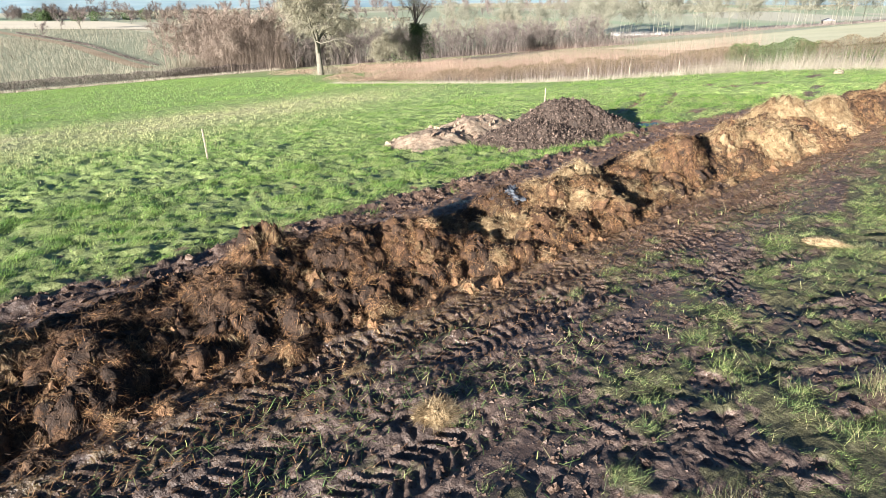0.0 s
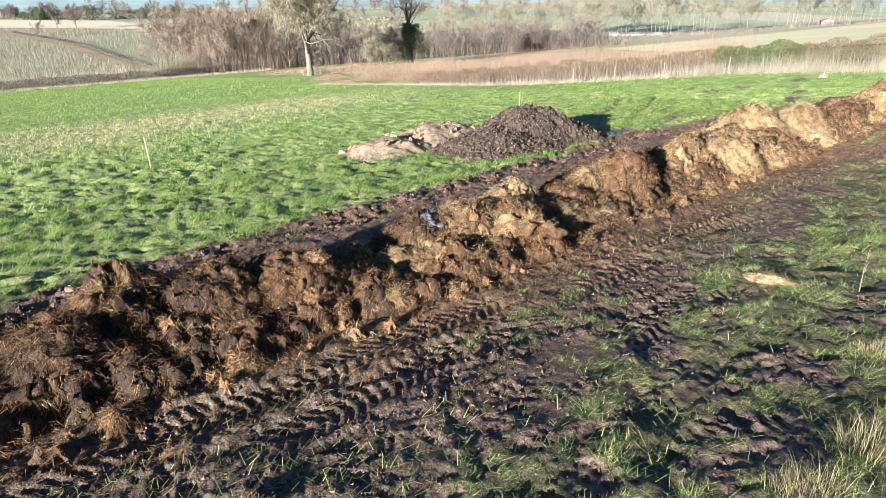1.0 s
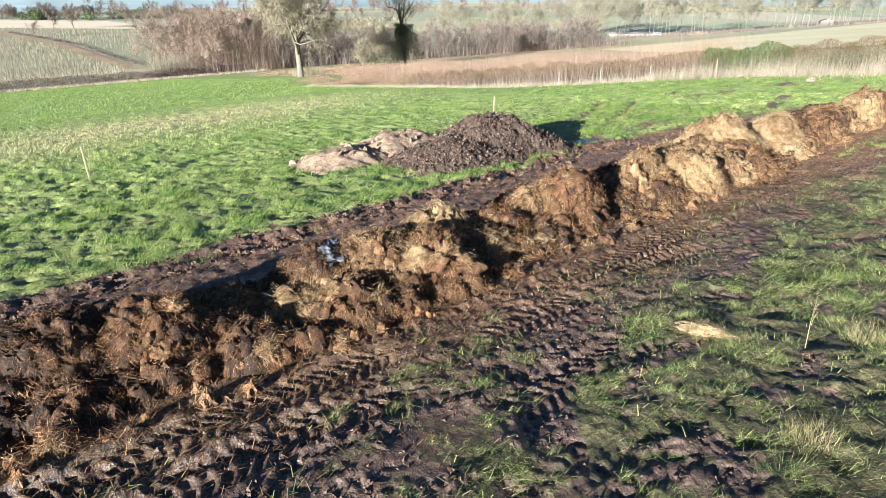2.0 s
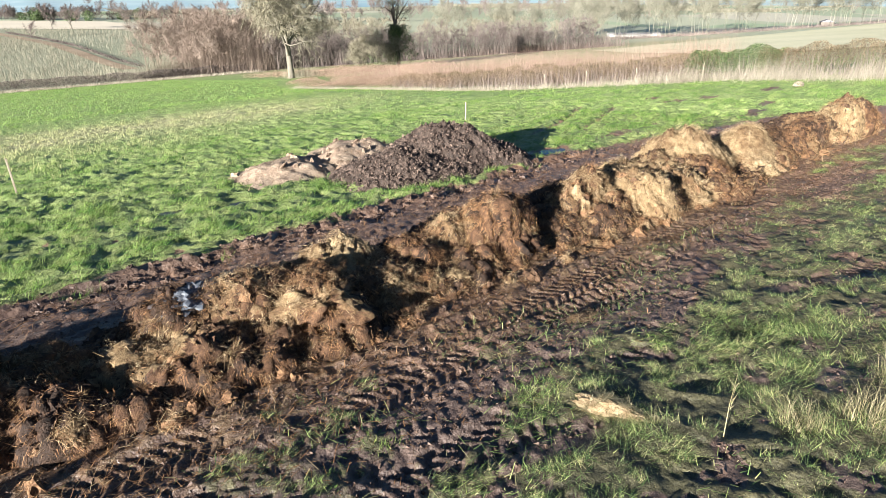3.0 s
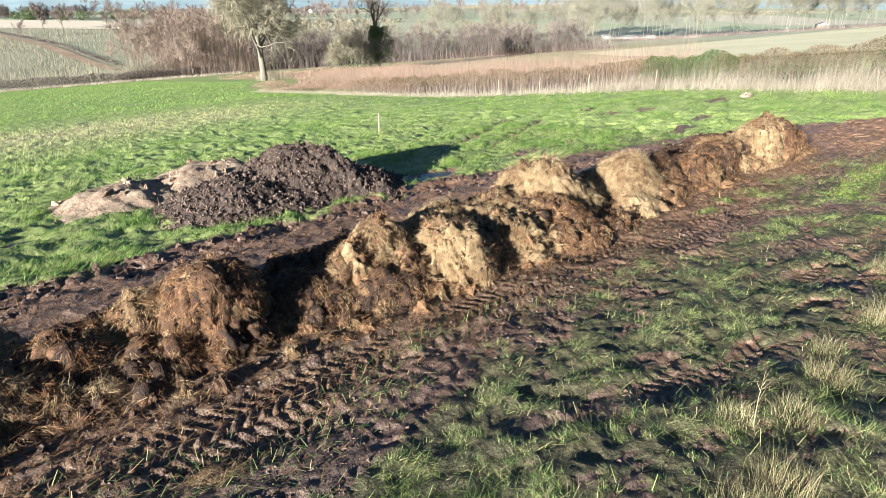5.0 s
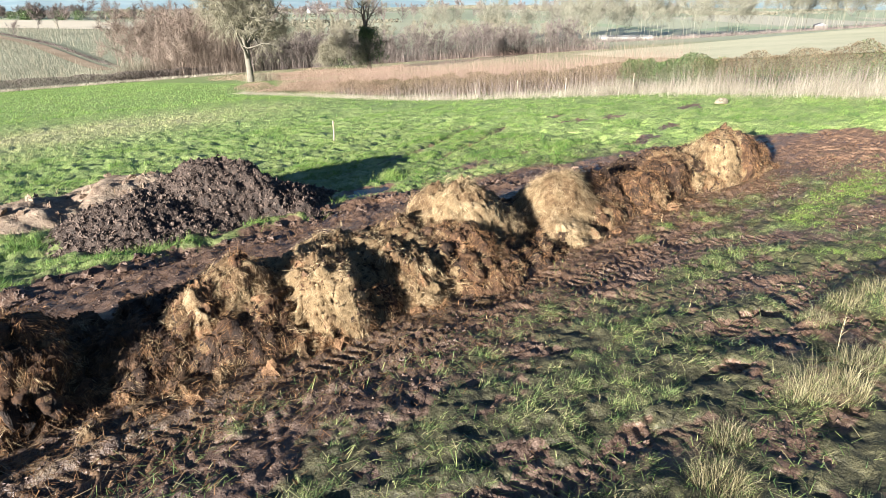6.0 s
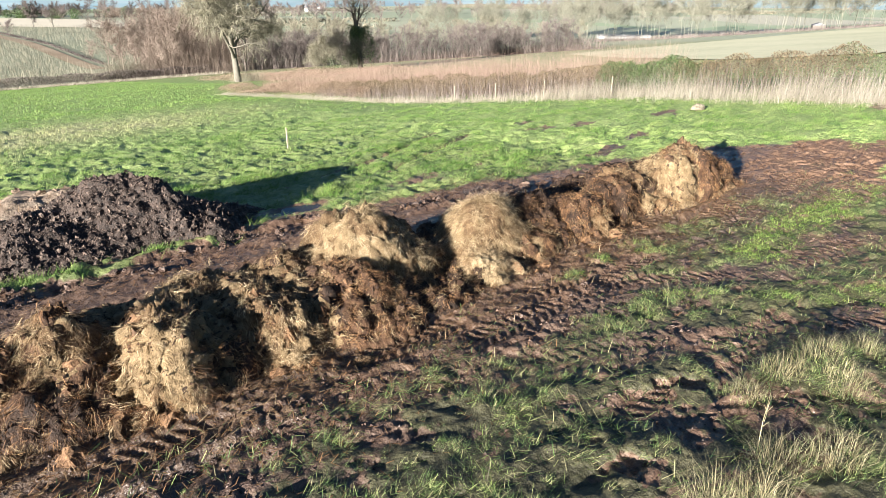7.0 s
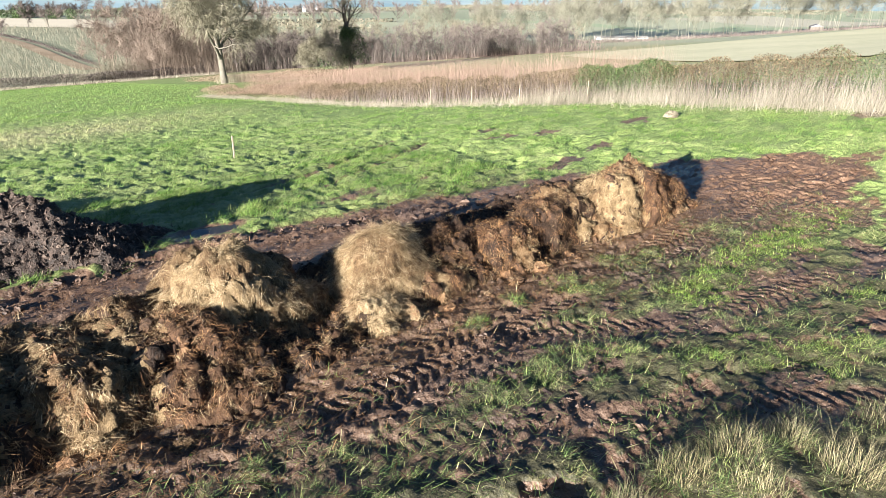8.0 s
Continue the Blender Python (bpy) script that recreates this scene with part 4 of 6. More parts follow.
def pink_shape(x, y):
    a = np.exp(-(np.abs((x - 17.6) / 1.9) ** 2.4 + np.abs((y - 18.6) / 1.5) ** 2.4)) * 0.85
    c = np.exp(-(np.abs((x - 15.0) / 1.6) ** 2.6 + np.abs((y - 18.3) / 1.5) ** 2.6)) * 0.62
    h = np.maximum(a, c)
    return h - 0.1 + ease(0.05, 0.3, h) * (0.13 * fbm2(x * 1.5, y * 1.5, 131) + 0.05 * fbm2(x * 4, y * 4, 133) + 0.02 * fbm2(x * 11, y * 11, 137))


black_heap = thing("compost_heap", None, None, "conical heap of crumbly black compost on the grass", "compost heap")
black_top = grid_heap("heap_body", black_heap, 14.8, 22.6, 12.4, 17.6, black_shape, COMPOST, 0.045)
pink_heap = thing("soil_heap", None, None, "low lumpy heap of pinkish soil and old straw", "soil heap")
pink_top = grid_heap("heap_body", pink_heap, 12.6, 20.4, 16.0, 21.2, pink_shape, PINK)


def clod_mesh(seed, level=2):
    v, f = clump_shape(seed, level, (1, 0.85, 0.75), 1.6)
    return mesh_from("clod", v, f, None, False)


compost_clods = [clod_mesh(400 + k, 3) for k in range(6)]
for me in compost_clods:
    me.materials.append(COMPOST)
facing = black_top[(black_top[:, 2] > -0.75)]
for k in range(290):
    p = facing[RNG.integers(len(facing))]
    ob = part("clod", compost_clods[k % 6], None, black_heap)
    s = RNG.uniform(0.02, 0.045)
    ob.matrix_basis = Matrix.LocRotScale(p, Euler(RNG.uniform(0, 6.28, 3)), (s, s, s * 0.8))
pick = black_top[RNG.integers(len(black_top), size=9000)]
part("crumble", mesh_from("crumble", *chips(pick[:, 0], pick[:, 1], pick[:, 2], 0.015 + 0.05 * RNG.uniform(0, 1, 9000) ** 2)), COMPOST, black_heap, kind="stuff")
pick = black_top[RNG.integers(len(black_top), size=9000)]
t = unit(RNG.normal(0, 1, (9000, 3)) * np.array([1, 1, 0.7]))
part("fibre", mesh_from("fibre", *straw_slivers(pick + RNG.normal(0, 0.015, pick.shape), t, np.tile([0, 0, 1.0], (9000, 1)), RNG.uniform(0.05, 0.16, 9000), RNG.uniform(0.008, 0.022, 9000), RNG.uniform(0, 0.4, 9000))), COMPOST, black_heap, kind="stuff")
pink_lumps = [clod_mesh(430 + k, 3) for k in range(4)]
for me in pink_lumps:
    me.materials.append(PINK)
for k in range(120):
    p = pink_top[RNG.integers(len(pink_top))]
    ob = part("clod", pink_lumps[k % 4], None, pink_heap)
    s = RNG.uniform(0.04, 0.10)
    ob.matrix_basis = Matrix.LocRotScale(p - np.array([0, 0, s * 0.3]), Euler(RNG.uniform(0, 6.28, 3)), (s * 1.3, s, s * 0.7))
pick = pink_top[RNG.integers(len(pink_top), size=2500)]
t = unit(RNG.normal(0, 1, (2500, 3)) * np.array([1, 1, 0.2]))
v, q = ribbons(pick + np.array([0, 0, 0.02]), t, np.tile([0, 0, 1.0], (2500, 1)), RNG.uniform(0.1, 0.3, 2500), RNG.uniform(0.006, 0.014, 2500), RNG.uniform(0, 0.2, 2500))
part("loose_straw", mesh_from("loose_straw", v, None, q), STRAND_TAN, pink_heap, kind="stuff")

# ---- grass ----
hedge_x = lambda y: 47.6 + 0.4 * np.sin(y * 0.13) + 9.5 * ease(74, 104, y)


def outside_heaps(x, y):
    row = (core_top(x, y) > 0.05) & (y > 5.6) & (y < 10) & (x < 30.5)
    pool = sum(np.exp(-(((x - a) / (rx * 1.3)) ** 2 + ((y - c) / (ry * 1.5)) ** 2)) for a, c, rx, ry in PUDDLES) > 0.4
    return ~(row | pool | (black_shape(x, y) > 0.03) | (pink_shape(x, y) > 0.03))


def tufts(x0, x1, y0, y1, centres, per, spread, keep_at, length, width, lean, heading_at=None, curl=0.5, far=False, stray=0.7):
    """Scatters tufts where the cover allows; each tuft leans its own way."""
    cx, cy = RNG.uniform(x0, x1, centres), RNG.uniform(y0, y1, centres)
    ok = (RNG.uniform(0, 1, centres) < keep_at(cx, cy)) & outside_heaps(cx, cy)
    cx, cy = cx[ok], cy[ok]
    n = len(cx)
    own = RNG.uniform(0, 6.28, n) if heading_at is None else heading_at(cx, cy) + RNG.normal(0, 0.8, n)
    size = RNG.uniform(0.5, 1.35, n) * (1 + 0.9 * fbm2(cx * 1.3, cy * 1.6, 163))
    k = np.repeat(np.arange(n), per)
    m = len(k)
    x, y = cx[k] + RNG.normal(0, spread, m) * size[k], cy[k] + RNG.normal(0, spread, m) * size[k]
    base = np.stack([x, y, height(x, y) - 0.01], 1)
    if far:
        return spikes(base, RNG.uniform(*length, m) * size[k], RNG.uniform(*width, m), own[k] + RNG.normal(0, stray, m), np.clip(RNG.normal(lean, 0.3, m), 0.05, 1.5))
    return blades(base, RNG.uniform(*length, m) * size[k], RNG.uniform(*width, m), own[k] + RNG.normal(0, stray, m), np.clip(RNG.normal(lean, 0.3, m), 0.05, 1.5), curl)


def grass(name, sets, material, label, category="grass"):
    v, t, q = merge(sets)
    return thing(name, mesh_from(name, v, t, q), material, label, category, kind="stuff")


def bleached(x, y):
    """Where dead stalks take over from the green: a band across the pasture, wider towards the west."""
    band = np.exp(-np.abs((y - 39 - 0.16 * x) / (8.5 - 0.1 * np.clip(x, 0, 50))) ** 2.5)
    return np.clip(band * ease(44, 18, x) * (0.95 + 0.9 * fbm2(x * 0.3, y * 0.35, 63)), 0, 1)


def meadow(x, y):
    gaps = ease(-0.35, 0.3, fbm2(x * 1.1, y * 1.4, 151) + 0.5 * ease(20, 45, y))
    return cover_at(x, y) * ((y > back_edge(x) - 0.8) | (x > 30)) * (0.12 + 0.88 * gaps) * (0.35 + 0.65 * ease(-0.1, 0.45, mounds(x, y))) * (1 - 0.8 * bleached(x, y))


def trodden(x, y):
    return cover_at(x, y) * (y < 7) * (0.05 + 0.95 * ease(-0.06, 0.2, 0.65 * fbm2(x * 2.4, y * 3.2, 153) + 0.6 * fbm2(x * 5.5, y * 7.5, 167)))


wind = lambda x, y: 0.4 + 1.2 * fbm2(x * 0.4, y * 0.4, 155)
comb = lambda x, y: -0.4 + 3.2 * fbm2(x * 0.8, y * 1.0, 161)
grass("meadow_grass", [
    tufts(-4, 31, 10.5, 19, 13000, 24, 0.085, meadow, (0.08, 0.19), (0.006, 0.012), 1.05, wind, far=True, stray=0.6),
    tufts(-2, 47, 18, 31, 15000, 14, 0.11, meadow, (0.07, 0.18), (0.010, 0.019), 1.05, wind, far=True),
    tufts(28, 47, 4, 19, 9500, 18, 0.09, meadow, (0.05, 0.14), (0.008, 0.014), 1.05, wind, far=True),
    tufts(4, 50, 30, 64, 12000, 9, 0.18, meadow, (0.08, 0.18), (0.02, 0.038), 1.1, wind, far=True),
    tufts(-4, 62, 58, 168, 20000, 7, 0.5, lambda x, y: 1.0 * (x < hedge_x(y) - 3), (0.10, 0.2), (0.045, 0.08), 0.9, wind, far=True),
], GRASS, "short bright green pasture grass in low winter sun")
grass("trodden_grass", [
    tufts(2, 14, 0.0, 7, 8000, 72, 0.05, trodden, (0.05, 0.13), (0.0028, 0.0052), 1.2, comb, far=True, stray=0.8),
    tufts(12, 34, 0.0, 6.5, 12000, 62, 0.05, trodden, (0.05, 0.13), (0.003, 0.0056), 1.2, comb, far=True, stray=0.8),
    tufts(-6, 32, -7, 0.4, 16000, 14, 0.12, lambda x, y: 0.9 + 0 * x, (0.06, 0.16), (0.004, 0.008), 1.0, comb, far=True),
    tufts(30, 47, 1.5, 6, 3500, 16, 0.08, trodden, (0.06, 0.15), (0.006, 0.010), 1.05, wind, far=True),
], TRODDEN, "flattened muddy olive-green grass beside the manure row")
near_patch = lambda x, y: trodden(x, y) * ease(0.05, 0.4, fbm2(x * 1.3, y * 1.7, 157))
spots = lambda x, y: sum(np.exp(-(((x - a) / r) ** 2 + ((y - c) / r) ** 2)) for a, c, r in SPOTS) * ease(-0.4, 0.3, fbm2(x * 4, y * 4, 165))
grass("lush_grass", [
    tufts(3, 32, 0.2, 5.5, 4200, 18, 0.07, near_patch, (0.05, 0.13), (0.003, 0.006), 1.15, comb, far=True),
    tufts(6, 28.5, 1.0, 6.2, 13000, 20, 0.05, spots, (0.04, 0.10), (0.0026, 0.005), 0.85, wind, far=True),
    tufts(25.8, 31.4, 3.0, 5.0, 1700, 18, 0.08, lambda x, y: 0.9 * ease(0.6, 0.25, np.abs(y - 3.85 - 0.1 * np.sin(x))) * ease(-0.3, 0.1, fbm2(x * 0.9, y, 159)), (0.05, 0.12), (0.004, 0.007), 0.95, wind, stray=1.0),
], LUSH, "fresh bright green grass tufts standing in mud")


grass("bleached_grass", [
    tufts(-2, 42, 26, 58, 9000, 8, 0.25, bleached, (0.10, 0.24), (0.014, 0.026), 0.8, wind, far=True),
    tufts(-2, 20, 19, 34, 3000, 8, 0.1, lambda x, y: 0.3 * ease(24, 30, y + 0.3 * (8 - x)) + 0.12 * (fbm2(x * 0.5, y * 0.5, 65) > 0.15), (0.10, 0.30), (0.008, 0.014), 0.4, wind, far=True),
], YELLOWED, "band of bleached yellow grass across the pasture")


# dead tussocks beside the track
def tussock(x, y, r, n, material_length=(0.3, 0.6)):
    a, d = RNG.uniform(0, 6.28, n), r * np.sqrt(RNG.uniform(0, 1, n)) * 0.6
    px, py = x + np.cos(a) * d, y + np.sin(a) * d
    base = np.stack([px, py, height(px, py) - 0.02], 1)
    return blades(base, RNG.uniform(*material_length, n) * (0.7 + r), RNG.uniform(0.0015, 0.0035, n), a + RNG.normal(0, 1.3, n), np.clip(RNG.normal(0.5, 0.42, n), 0.02, 1.4), 0.7)


for x, y, r, tall in ((12.0, 1.6, 0.3, 0.4), (12.5, 1.2, 0.36, 0.5), (13.5, 1.15, 0.4, 0.6), (14.2, 0.95, 0.38, 0.5), (15.4, 1.15, 0.36, 0.36), (15.9, 1.0, 0.4, 0.42), (16.6, 1.7, 0.3, 0.26), (17.0, 1.35, 0.34, 0.3), (18.0, 1.4, 0.34, 0.46),
                      (18.7, 1.65, 0.26, 0.3), (19.9, 1.4, 0.36, 0.6), (20.2, 1.15, 0.3, 0.55), (20.9, 1.3, 0.34, 0.4), (21.3, 1.0, 0.36, 0.4), (21.8, 2.0, 0.28, 0.26), (22.4, 1.9, 0.36, 0.36), (23.0, 1.75, 0.36, 0.34), (22.6, 1.35, 0.36, 0.32),
                      (23.6, 1.5, 0.3, 0.3), (23.5, 0.95, 0.4, 0.46), (24.6, 1.0, 0.35, 0.3), (6.6, 0.9, 0.4, 0.35), (7.6, 0.8, 0.4, 0.4), (4.0, 1.2, 0.4, 0.3), (9.6, 1.3, 0.3, 0.3)):
    clump = thing("grass_tussock", mesh_from("grass_tussock", *tussock(x, y, r, 420, (0.08, tall))), DRY, "bleached dead grass tussock with some green at its foot", "tussock", "tussocks beside the track")
    part("green_foot", mesh_from("green_foot", *tussock(x, y, r * 1.5, 420, (0.05, 0.17))), TRODDEN, clump, "green new growth")


def straw_wisp(x, y, rx, ry, n, material, label, tall=0.05, turn=0.0, tail=0.0, burst=0.0, core=MUCK_PALE):
    """A dropped wisp: straws laid along it, thick at its head and thin at its tail, over a matted core."""
    a, d = RNG.uniform(0, 6.28, n), np.sqrt(RNG.uniform(0, 1, n))
    u, w = np.cos(a) * d, np.sin(a) * d
    slim = 1 - tail * ease(-0.6, 1.0, u)
    c, k = math.cos(radians(turn)), math.sin(radians(turn))
    px, py = x + c * u * rx - k * w * ry * slim, y + k * u * rx + c * w * ry * slim
    lift = tall * (1 - d ** 2) * slim * RNG.uniform(0.2, 1.0, n)
    start = np.stack([px, py, height(px, py) + lift + 0.01], 1)
    t = unit(RNG.normal(0, 1, (n, 3)) * np.array([1, min(1.0, 1.3 * ry / rx), 0.12]))
    t = np.stack([c * t[:, 0] - k * t[:, 1], k * t[:, 0] + c * t[:, 1], t[:, 2]], 1)
    t = unit((1 - burst) * t + burst * np.stack([px - x, py - y, 0.5 * (1 - d) * rx], 1) / rx)
    v, q = ribbons(start - t * 0.06, t, np.tile([0, 0, 1.0], (n, 1)), RNG.uniform(0.07, 0.2, n), RNG.uniform(0.003, 0.006, n), RNG.uniform(0, 0.3, n))
    body_v, body_f = clump_shape(int(x * 10), 4, (rx * 0.8, ry * 0.75, tall * 0.8), 0.9)
    body_v[:, 1:] *= (1 - tail * ease(-0.6, 1.0, body_v[:, 0] / rx))[:, None]
    body_v = np.stack([c * body_v[:, 0] - k * body_v[:, 1], k * body_v[:, 0] + c * body_v[:, 1], body_v[:, 2]], 1)
    ob = thing("straw_wisp", mesh_from("straw_wisp", v, None, q), material, label, "straw")
    part("matted_core", mesh_from("matted_core", body_v + np.array([x, y, float(height(x, y)[0]) + tall * 0.15]), body_f, None, True), core, ob)


straw_wisp(3.3, 3.95, 0.2, 0.17, 1800, STRAND_PALE, "clean pale straw clump dropped on the mud", 0.14, burst=0.6)
straw_wisp(10.98, 2.92, 0.42, 0.2, 3600, DRY, "flat pale straw mat lying on grass", 0.13, -72, 0.85)
straw_wisp(22.3, 6.15, 0.2, 0.12, 400, STRAND_PALE, "pale straw clump dropped beside the bale", 0.13)
straw_wisp(3.2, 5.3, 0.16, 0.12, 260, STRAND_TAN, "orange straw clump lying on mud", 0.06, core=MUCK_TAN)
straw_wisp(12.6, 4.6, 0.25, 0.14, 300, STRAND_TAN, "tan straw scatter lying on mud", 0.04, core=MUCK_TAN)
straw_wisp(19.4, 5.7, 0.14, 0.1, 200, STRAND_TAN, "tan straw scatter lying on mud", 0.05, core=MUCK_TAN)

# dead thistle stalk, plastic film and stone
def stalk(x, y, tall):
    ob = thing("dead_stalk", None, None, "dry branched thistle stalk standing in grass", "weed")
    z = float(height(x, y)[0])
    segs = [(0, np.array([x, y, z]), np.array([x + 0.10 * tall, y + 0.03, z + tall * 0.55]), 0.006, 0.004), (0, np.array([x + 0.10 * tall, y + 0.03, z + tall * 0.55]), np.array([x + 0.26 * tall, y + 0.05, z + tall]), 0.004, 0.002)]
    for k in range(9):
        f = RNG.uniform(0.4, 0.95)
        p = np.array([x + 0.22 * tall * f, y + 0.04 * f, z + tall * f])
        segs.append((1, p, p + np.array([RNG.normal(0.03, 0.08), RNG.normal(0, 0.08), RNG.uniform(0.08, 0.2)]) * tall, 0.0025, 0.0012))
    sets = []
    for _, a, b, ra, rb in segs:
        d = (b - a) / np.linalg.norm(b - a)
        u = np.cross(d, [0.3, 0.9, 0.2])
        u = u / np.linalg.norm(u)
        w = np.cross(d, u)
        ring = [u * math.cos(t) + w * math.sin(t) for t in (0, 2.09, 4.19)]
        v = np.array([a + r * ra for r in ring] + [b + r * rb for r in ring])
        sets.append((v, None, np.array([[0, 1, 4, 3], [1, 2, 5, 4], [2, 0, 3, 5]])))
    part("stem", mesh_from("stem", *merge(sets)), DRY, ob)


stalk(11.3, 2.0, 0.6)
stalk(16.6, 1.55, 0.55)
stalk(20.9, 1.5, 0.55)
FILM = surface("grey_plastic_film", [(0.035, 0.04, 0.05), (0.08, 0.09, 0.105), (0.17, 0.185, 0.21)], 6, 30, 0.45, 0.3, 0.02)
for x, y, z, r in ((8.45, 7.85, 0.3, 0.26), (20.2, 6.6, 0.1, 0.14)):
    v, f = clump_shape(int(x * 7), 4, (r * 1.3, r, r * 0.55), 1.5)
    thing("plastic_film", mesh_from("plastic_film", v + np.array([x, y, z]), f, None, False), FILM, "crumpled grey bale-wrap film caught in the manure", "plastic film")
v, f = clump_shape(977, 4, (0.3, 0.2, 0.14), 0.7)
thing("straw_lump", mesh_from("straw_lump", v + np.array([40.9, 12.9, float(lie(40.9, 12.9)) + 0.15]), f, None, False), CREAM, "pale bleached straw lump at the foot of the reeds", "straw")

# loose mud crumbs and straw litter
n = 36000
cx = np.concatenate([RNG.uniform(-3, 32, n * 3 // 4), RNG.uniform(-3, 32, n // 4)])
cy = np.concatenate([RNG.uniform(1.0, 7.2, n * 3 // 4), RNG.uniform(9.0, 13.2, n // 4)])
ok = (cover_at(cx, cy) < 0.5) & outside_heaps(cx, cy) & (fbm2(cx * 1.2, cy * 1.5, 167) > -0.3)
cx, cy = cx[ok], cy[ok]
cs = 0.006 + 0.022 * RNG.uniform(0, 1, len(cx)) ** 2
thing("mud_crumbs", mesh_from("mud_crumbs", *chips(cx, cy, height(cx, cy) + cs * 0.3, cs)), CLOD, "small wet crumbs of reddish-brown mud", "mud", kind="stuff")


def clods(name, at_x, at_y, size, label):
    """Torn lumps of wet mud lying on the sheet, each its own turn and squash."""
    forms = [clump_shape(900 + k, 2, (1, 0.75, 0.6), 2.2) for k in range(9)]
    sets = []
    for k, (x, y, z, r) in enumerate(zip(at_x, at_y, height(at_x, at_y), size)):
        v, f = forms[k % 9]
        a = RNG.uniform(0, 6.28)
        rot = np.array([[math.cos(a), -math.sin(a), 0], [math.sin(a), math.cos(a), 0], [0, 0, 1]])
        sets.append((v @ rot.T * r * RNG.uniform(0.7, 1.3, 3) + np.array([x, y, z + 0.25 * r]), f, None))
    thing(name, mesh_from(name, *merge(sets)), CLOD, label, "mud", kind="stuff")


lx = RNG.uniform(-3.4, 28, 700)
ly = back_edge(lx) - 0.55 + RNG.normal(0, 0.42, 700)
ok = (cover_at(lx, ly) < 0.6) & outside_heaps(lx, ly)
clods("rut_clods", lx[ok], ly[ok], 0.02 + 0.07 * RNG.uniform(0, 1, int(ok.sum())) ** 2, "heaved reddish mud clods along the back wheel rut")
lx, ly = RNG.uniform(-3, 31, 1100), RNG.uniform(2.0, 6.4, 1100)
ok = (cover_at(lx, ly) < 0.45) & outside_heaps(lx, ly) & (fbm2(lx * 1.0, ly * 1.4, 175) > -0.05)
clods("track_clods", lx[ok], ly[ok], 0.012 + 0.04 * RNG.uniform(0, 1, int(ok.sum())) ** 3, "small wet mud clods thrown up by wheels")


def litter(name, n, at_x, at_y, material, label, length=(0.05, 0.18), flat=0.12):
    t = unit(np.stack([RNG.normal(0, 1, n), RNG.normal(0, 1, n), RNG.normal(0.05, flat, n)], 1))
    v, q = ribbons(np.stack([at_x, at_y, height(at_x, at_y) + 0.010], 1), t, np.tile([0, 0, 1.0], (n, 1)), RNG.uniform(*length, n), RNG.uniform(0.004, 0.009, n), np.zeros(n))
    thing(name, mesh_from(name, v, None, q), material, label, "litter", kind="stuff")


litter("straw_litter", 34000, RNG.uniform(-3, 31, 34000), np.clip(RNG.normal(5.9, 1.0, 34000), 2.6, 7.2), STRAND_RED, "trampled brown straw litter spread over the mud", (0.03, 0.12))
litter("pale_litter", 5000, RNG.uniform(4, 31, 5000), np.clip(RNG.normal(6.0, 0.7, 5000), 3.5, 7.2), STRAND_TAN, "scattered tan straw litter on the mud")
lx, ly = RNG.uniform(-3, 33, 60000), RNG.uniform(0.8, 6.4, 60000)
ok = RNG.uniform(0, 1, 60000) < ease(-0.25, 0.35, fbm2(lx * 0.9, ly * 1.3, 169)) * ease(6.2, 4.4, ly)
litter("grass_litter", int(ok.sum()), lx[ok], ly[ok], TRODDEN, "torn olive grass trampled into the mud", (0.05, 0.16), 0.2)
lx = RNG.uniform(-3, 28, 9000)
ly = 10.2 + 0.05 * lx + RNG.normal(0, 0.6, 9000)
litter("back_litter", 9000, lx, ly, STRAND_RED, "brown straw litter behind the manure row")

# ---- stakes and posts ----
def stake(x, y, tall, lean_x, lean_y, label):
    b = bmesh.new()
    r = bmesh.ops.create_cube(b, size=1)
    for v in r["verts"]:
        v.co.x *= 0.055
        v.co.y *= 0.045
        v.co.z = 0 if v.co.z < 0 else tall
    top = [v for v in b.verts if v.co.z > 0]
    for v in top:
        v.co.z -= 0.03 * (v.co.x > 0)
        v.co.x += lean_x * tall
        v.co.y += lean_y * tall
    bmesh.ops.bevel(b, geom=[e for e in b.edges], offset=0.006, segments=1, affect="EDGES")
    me = bpy.data.meshes.new("stake")
    b.to_mesh(me)
    b.free()
    ob = thing("wooden_stake", me, WOOD, label, "stake", "marker stakes in the field")
    ob.location = (x, y, float(height(x, y)[0]) - 0.03)


stake(8.0, 23.2, 1.25, -0.03, 0.02, "slim pale sawn wooden marker stake leaning in grass")
stake(26.9, 22.75, 0.9, 0.01, 0.0, "slim pale sawn wooden marker stake in grass")
for x, y in ((45.6, 25.4), (45.8, 34.0), (46.0, 30.0), (45.6, 20.5)):
    stake(x, y, 1.15, 0.01, 0.01, "short weathered fence post standing in dead reeds")


# ---- plants made of small leaves and stems ----
def leaf_cloud(centres, size, flat=0.0):
    """One small pointed leaf or twig tuft at each place: a quad folded any way."""
    n = len(centres)
    a = unit(RNG.normal(0, 1, (n, 3)))
    b = unit(np.cross(a, unit(RNG.normal(0, 1, (n, 3)))))
    s = RNG.uniform(0.6, 1.4, n)[:, None] * size
    v = np.stack([centres - a * s, centres - b * s * 0.45, centres + a * s, centres + b * s * 0.45], 1).reshape(-1, 3)
    k = np.arange(n)[:, None] * 4
    return v, None, k + np.array([[0, 1, 2, 3]])


def stems(base, length, width, lean, heading=None):
    heading = RNG.uniform(0, 6.28, len(base)) if heading is None else heading
    return spikes(base, length, width, heading, np.clip(np.abs(RNG.normal(0, lean, len(base))), 0.01, 1.2))


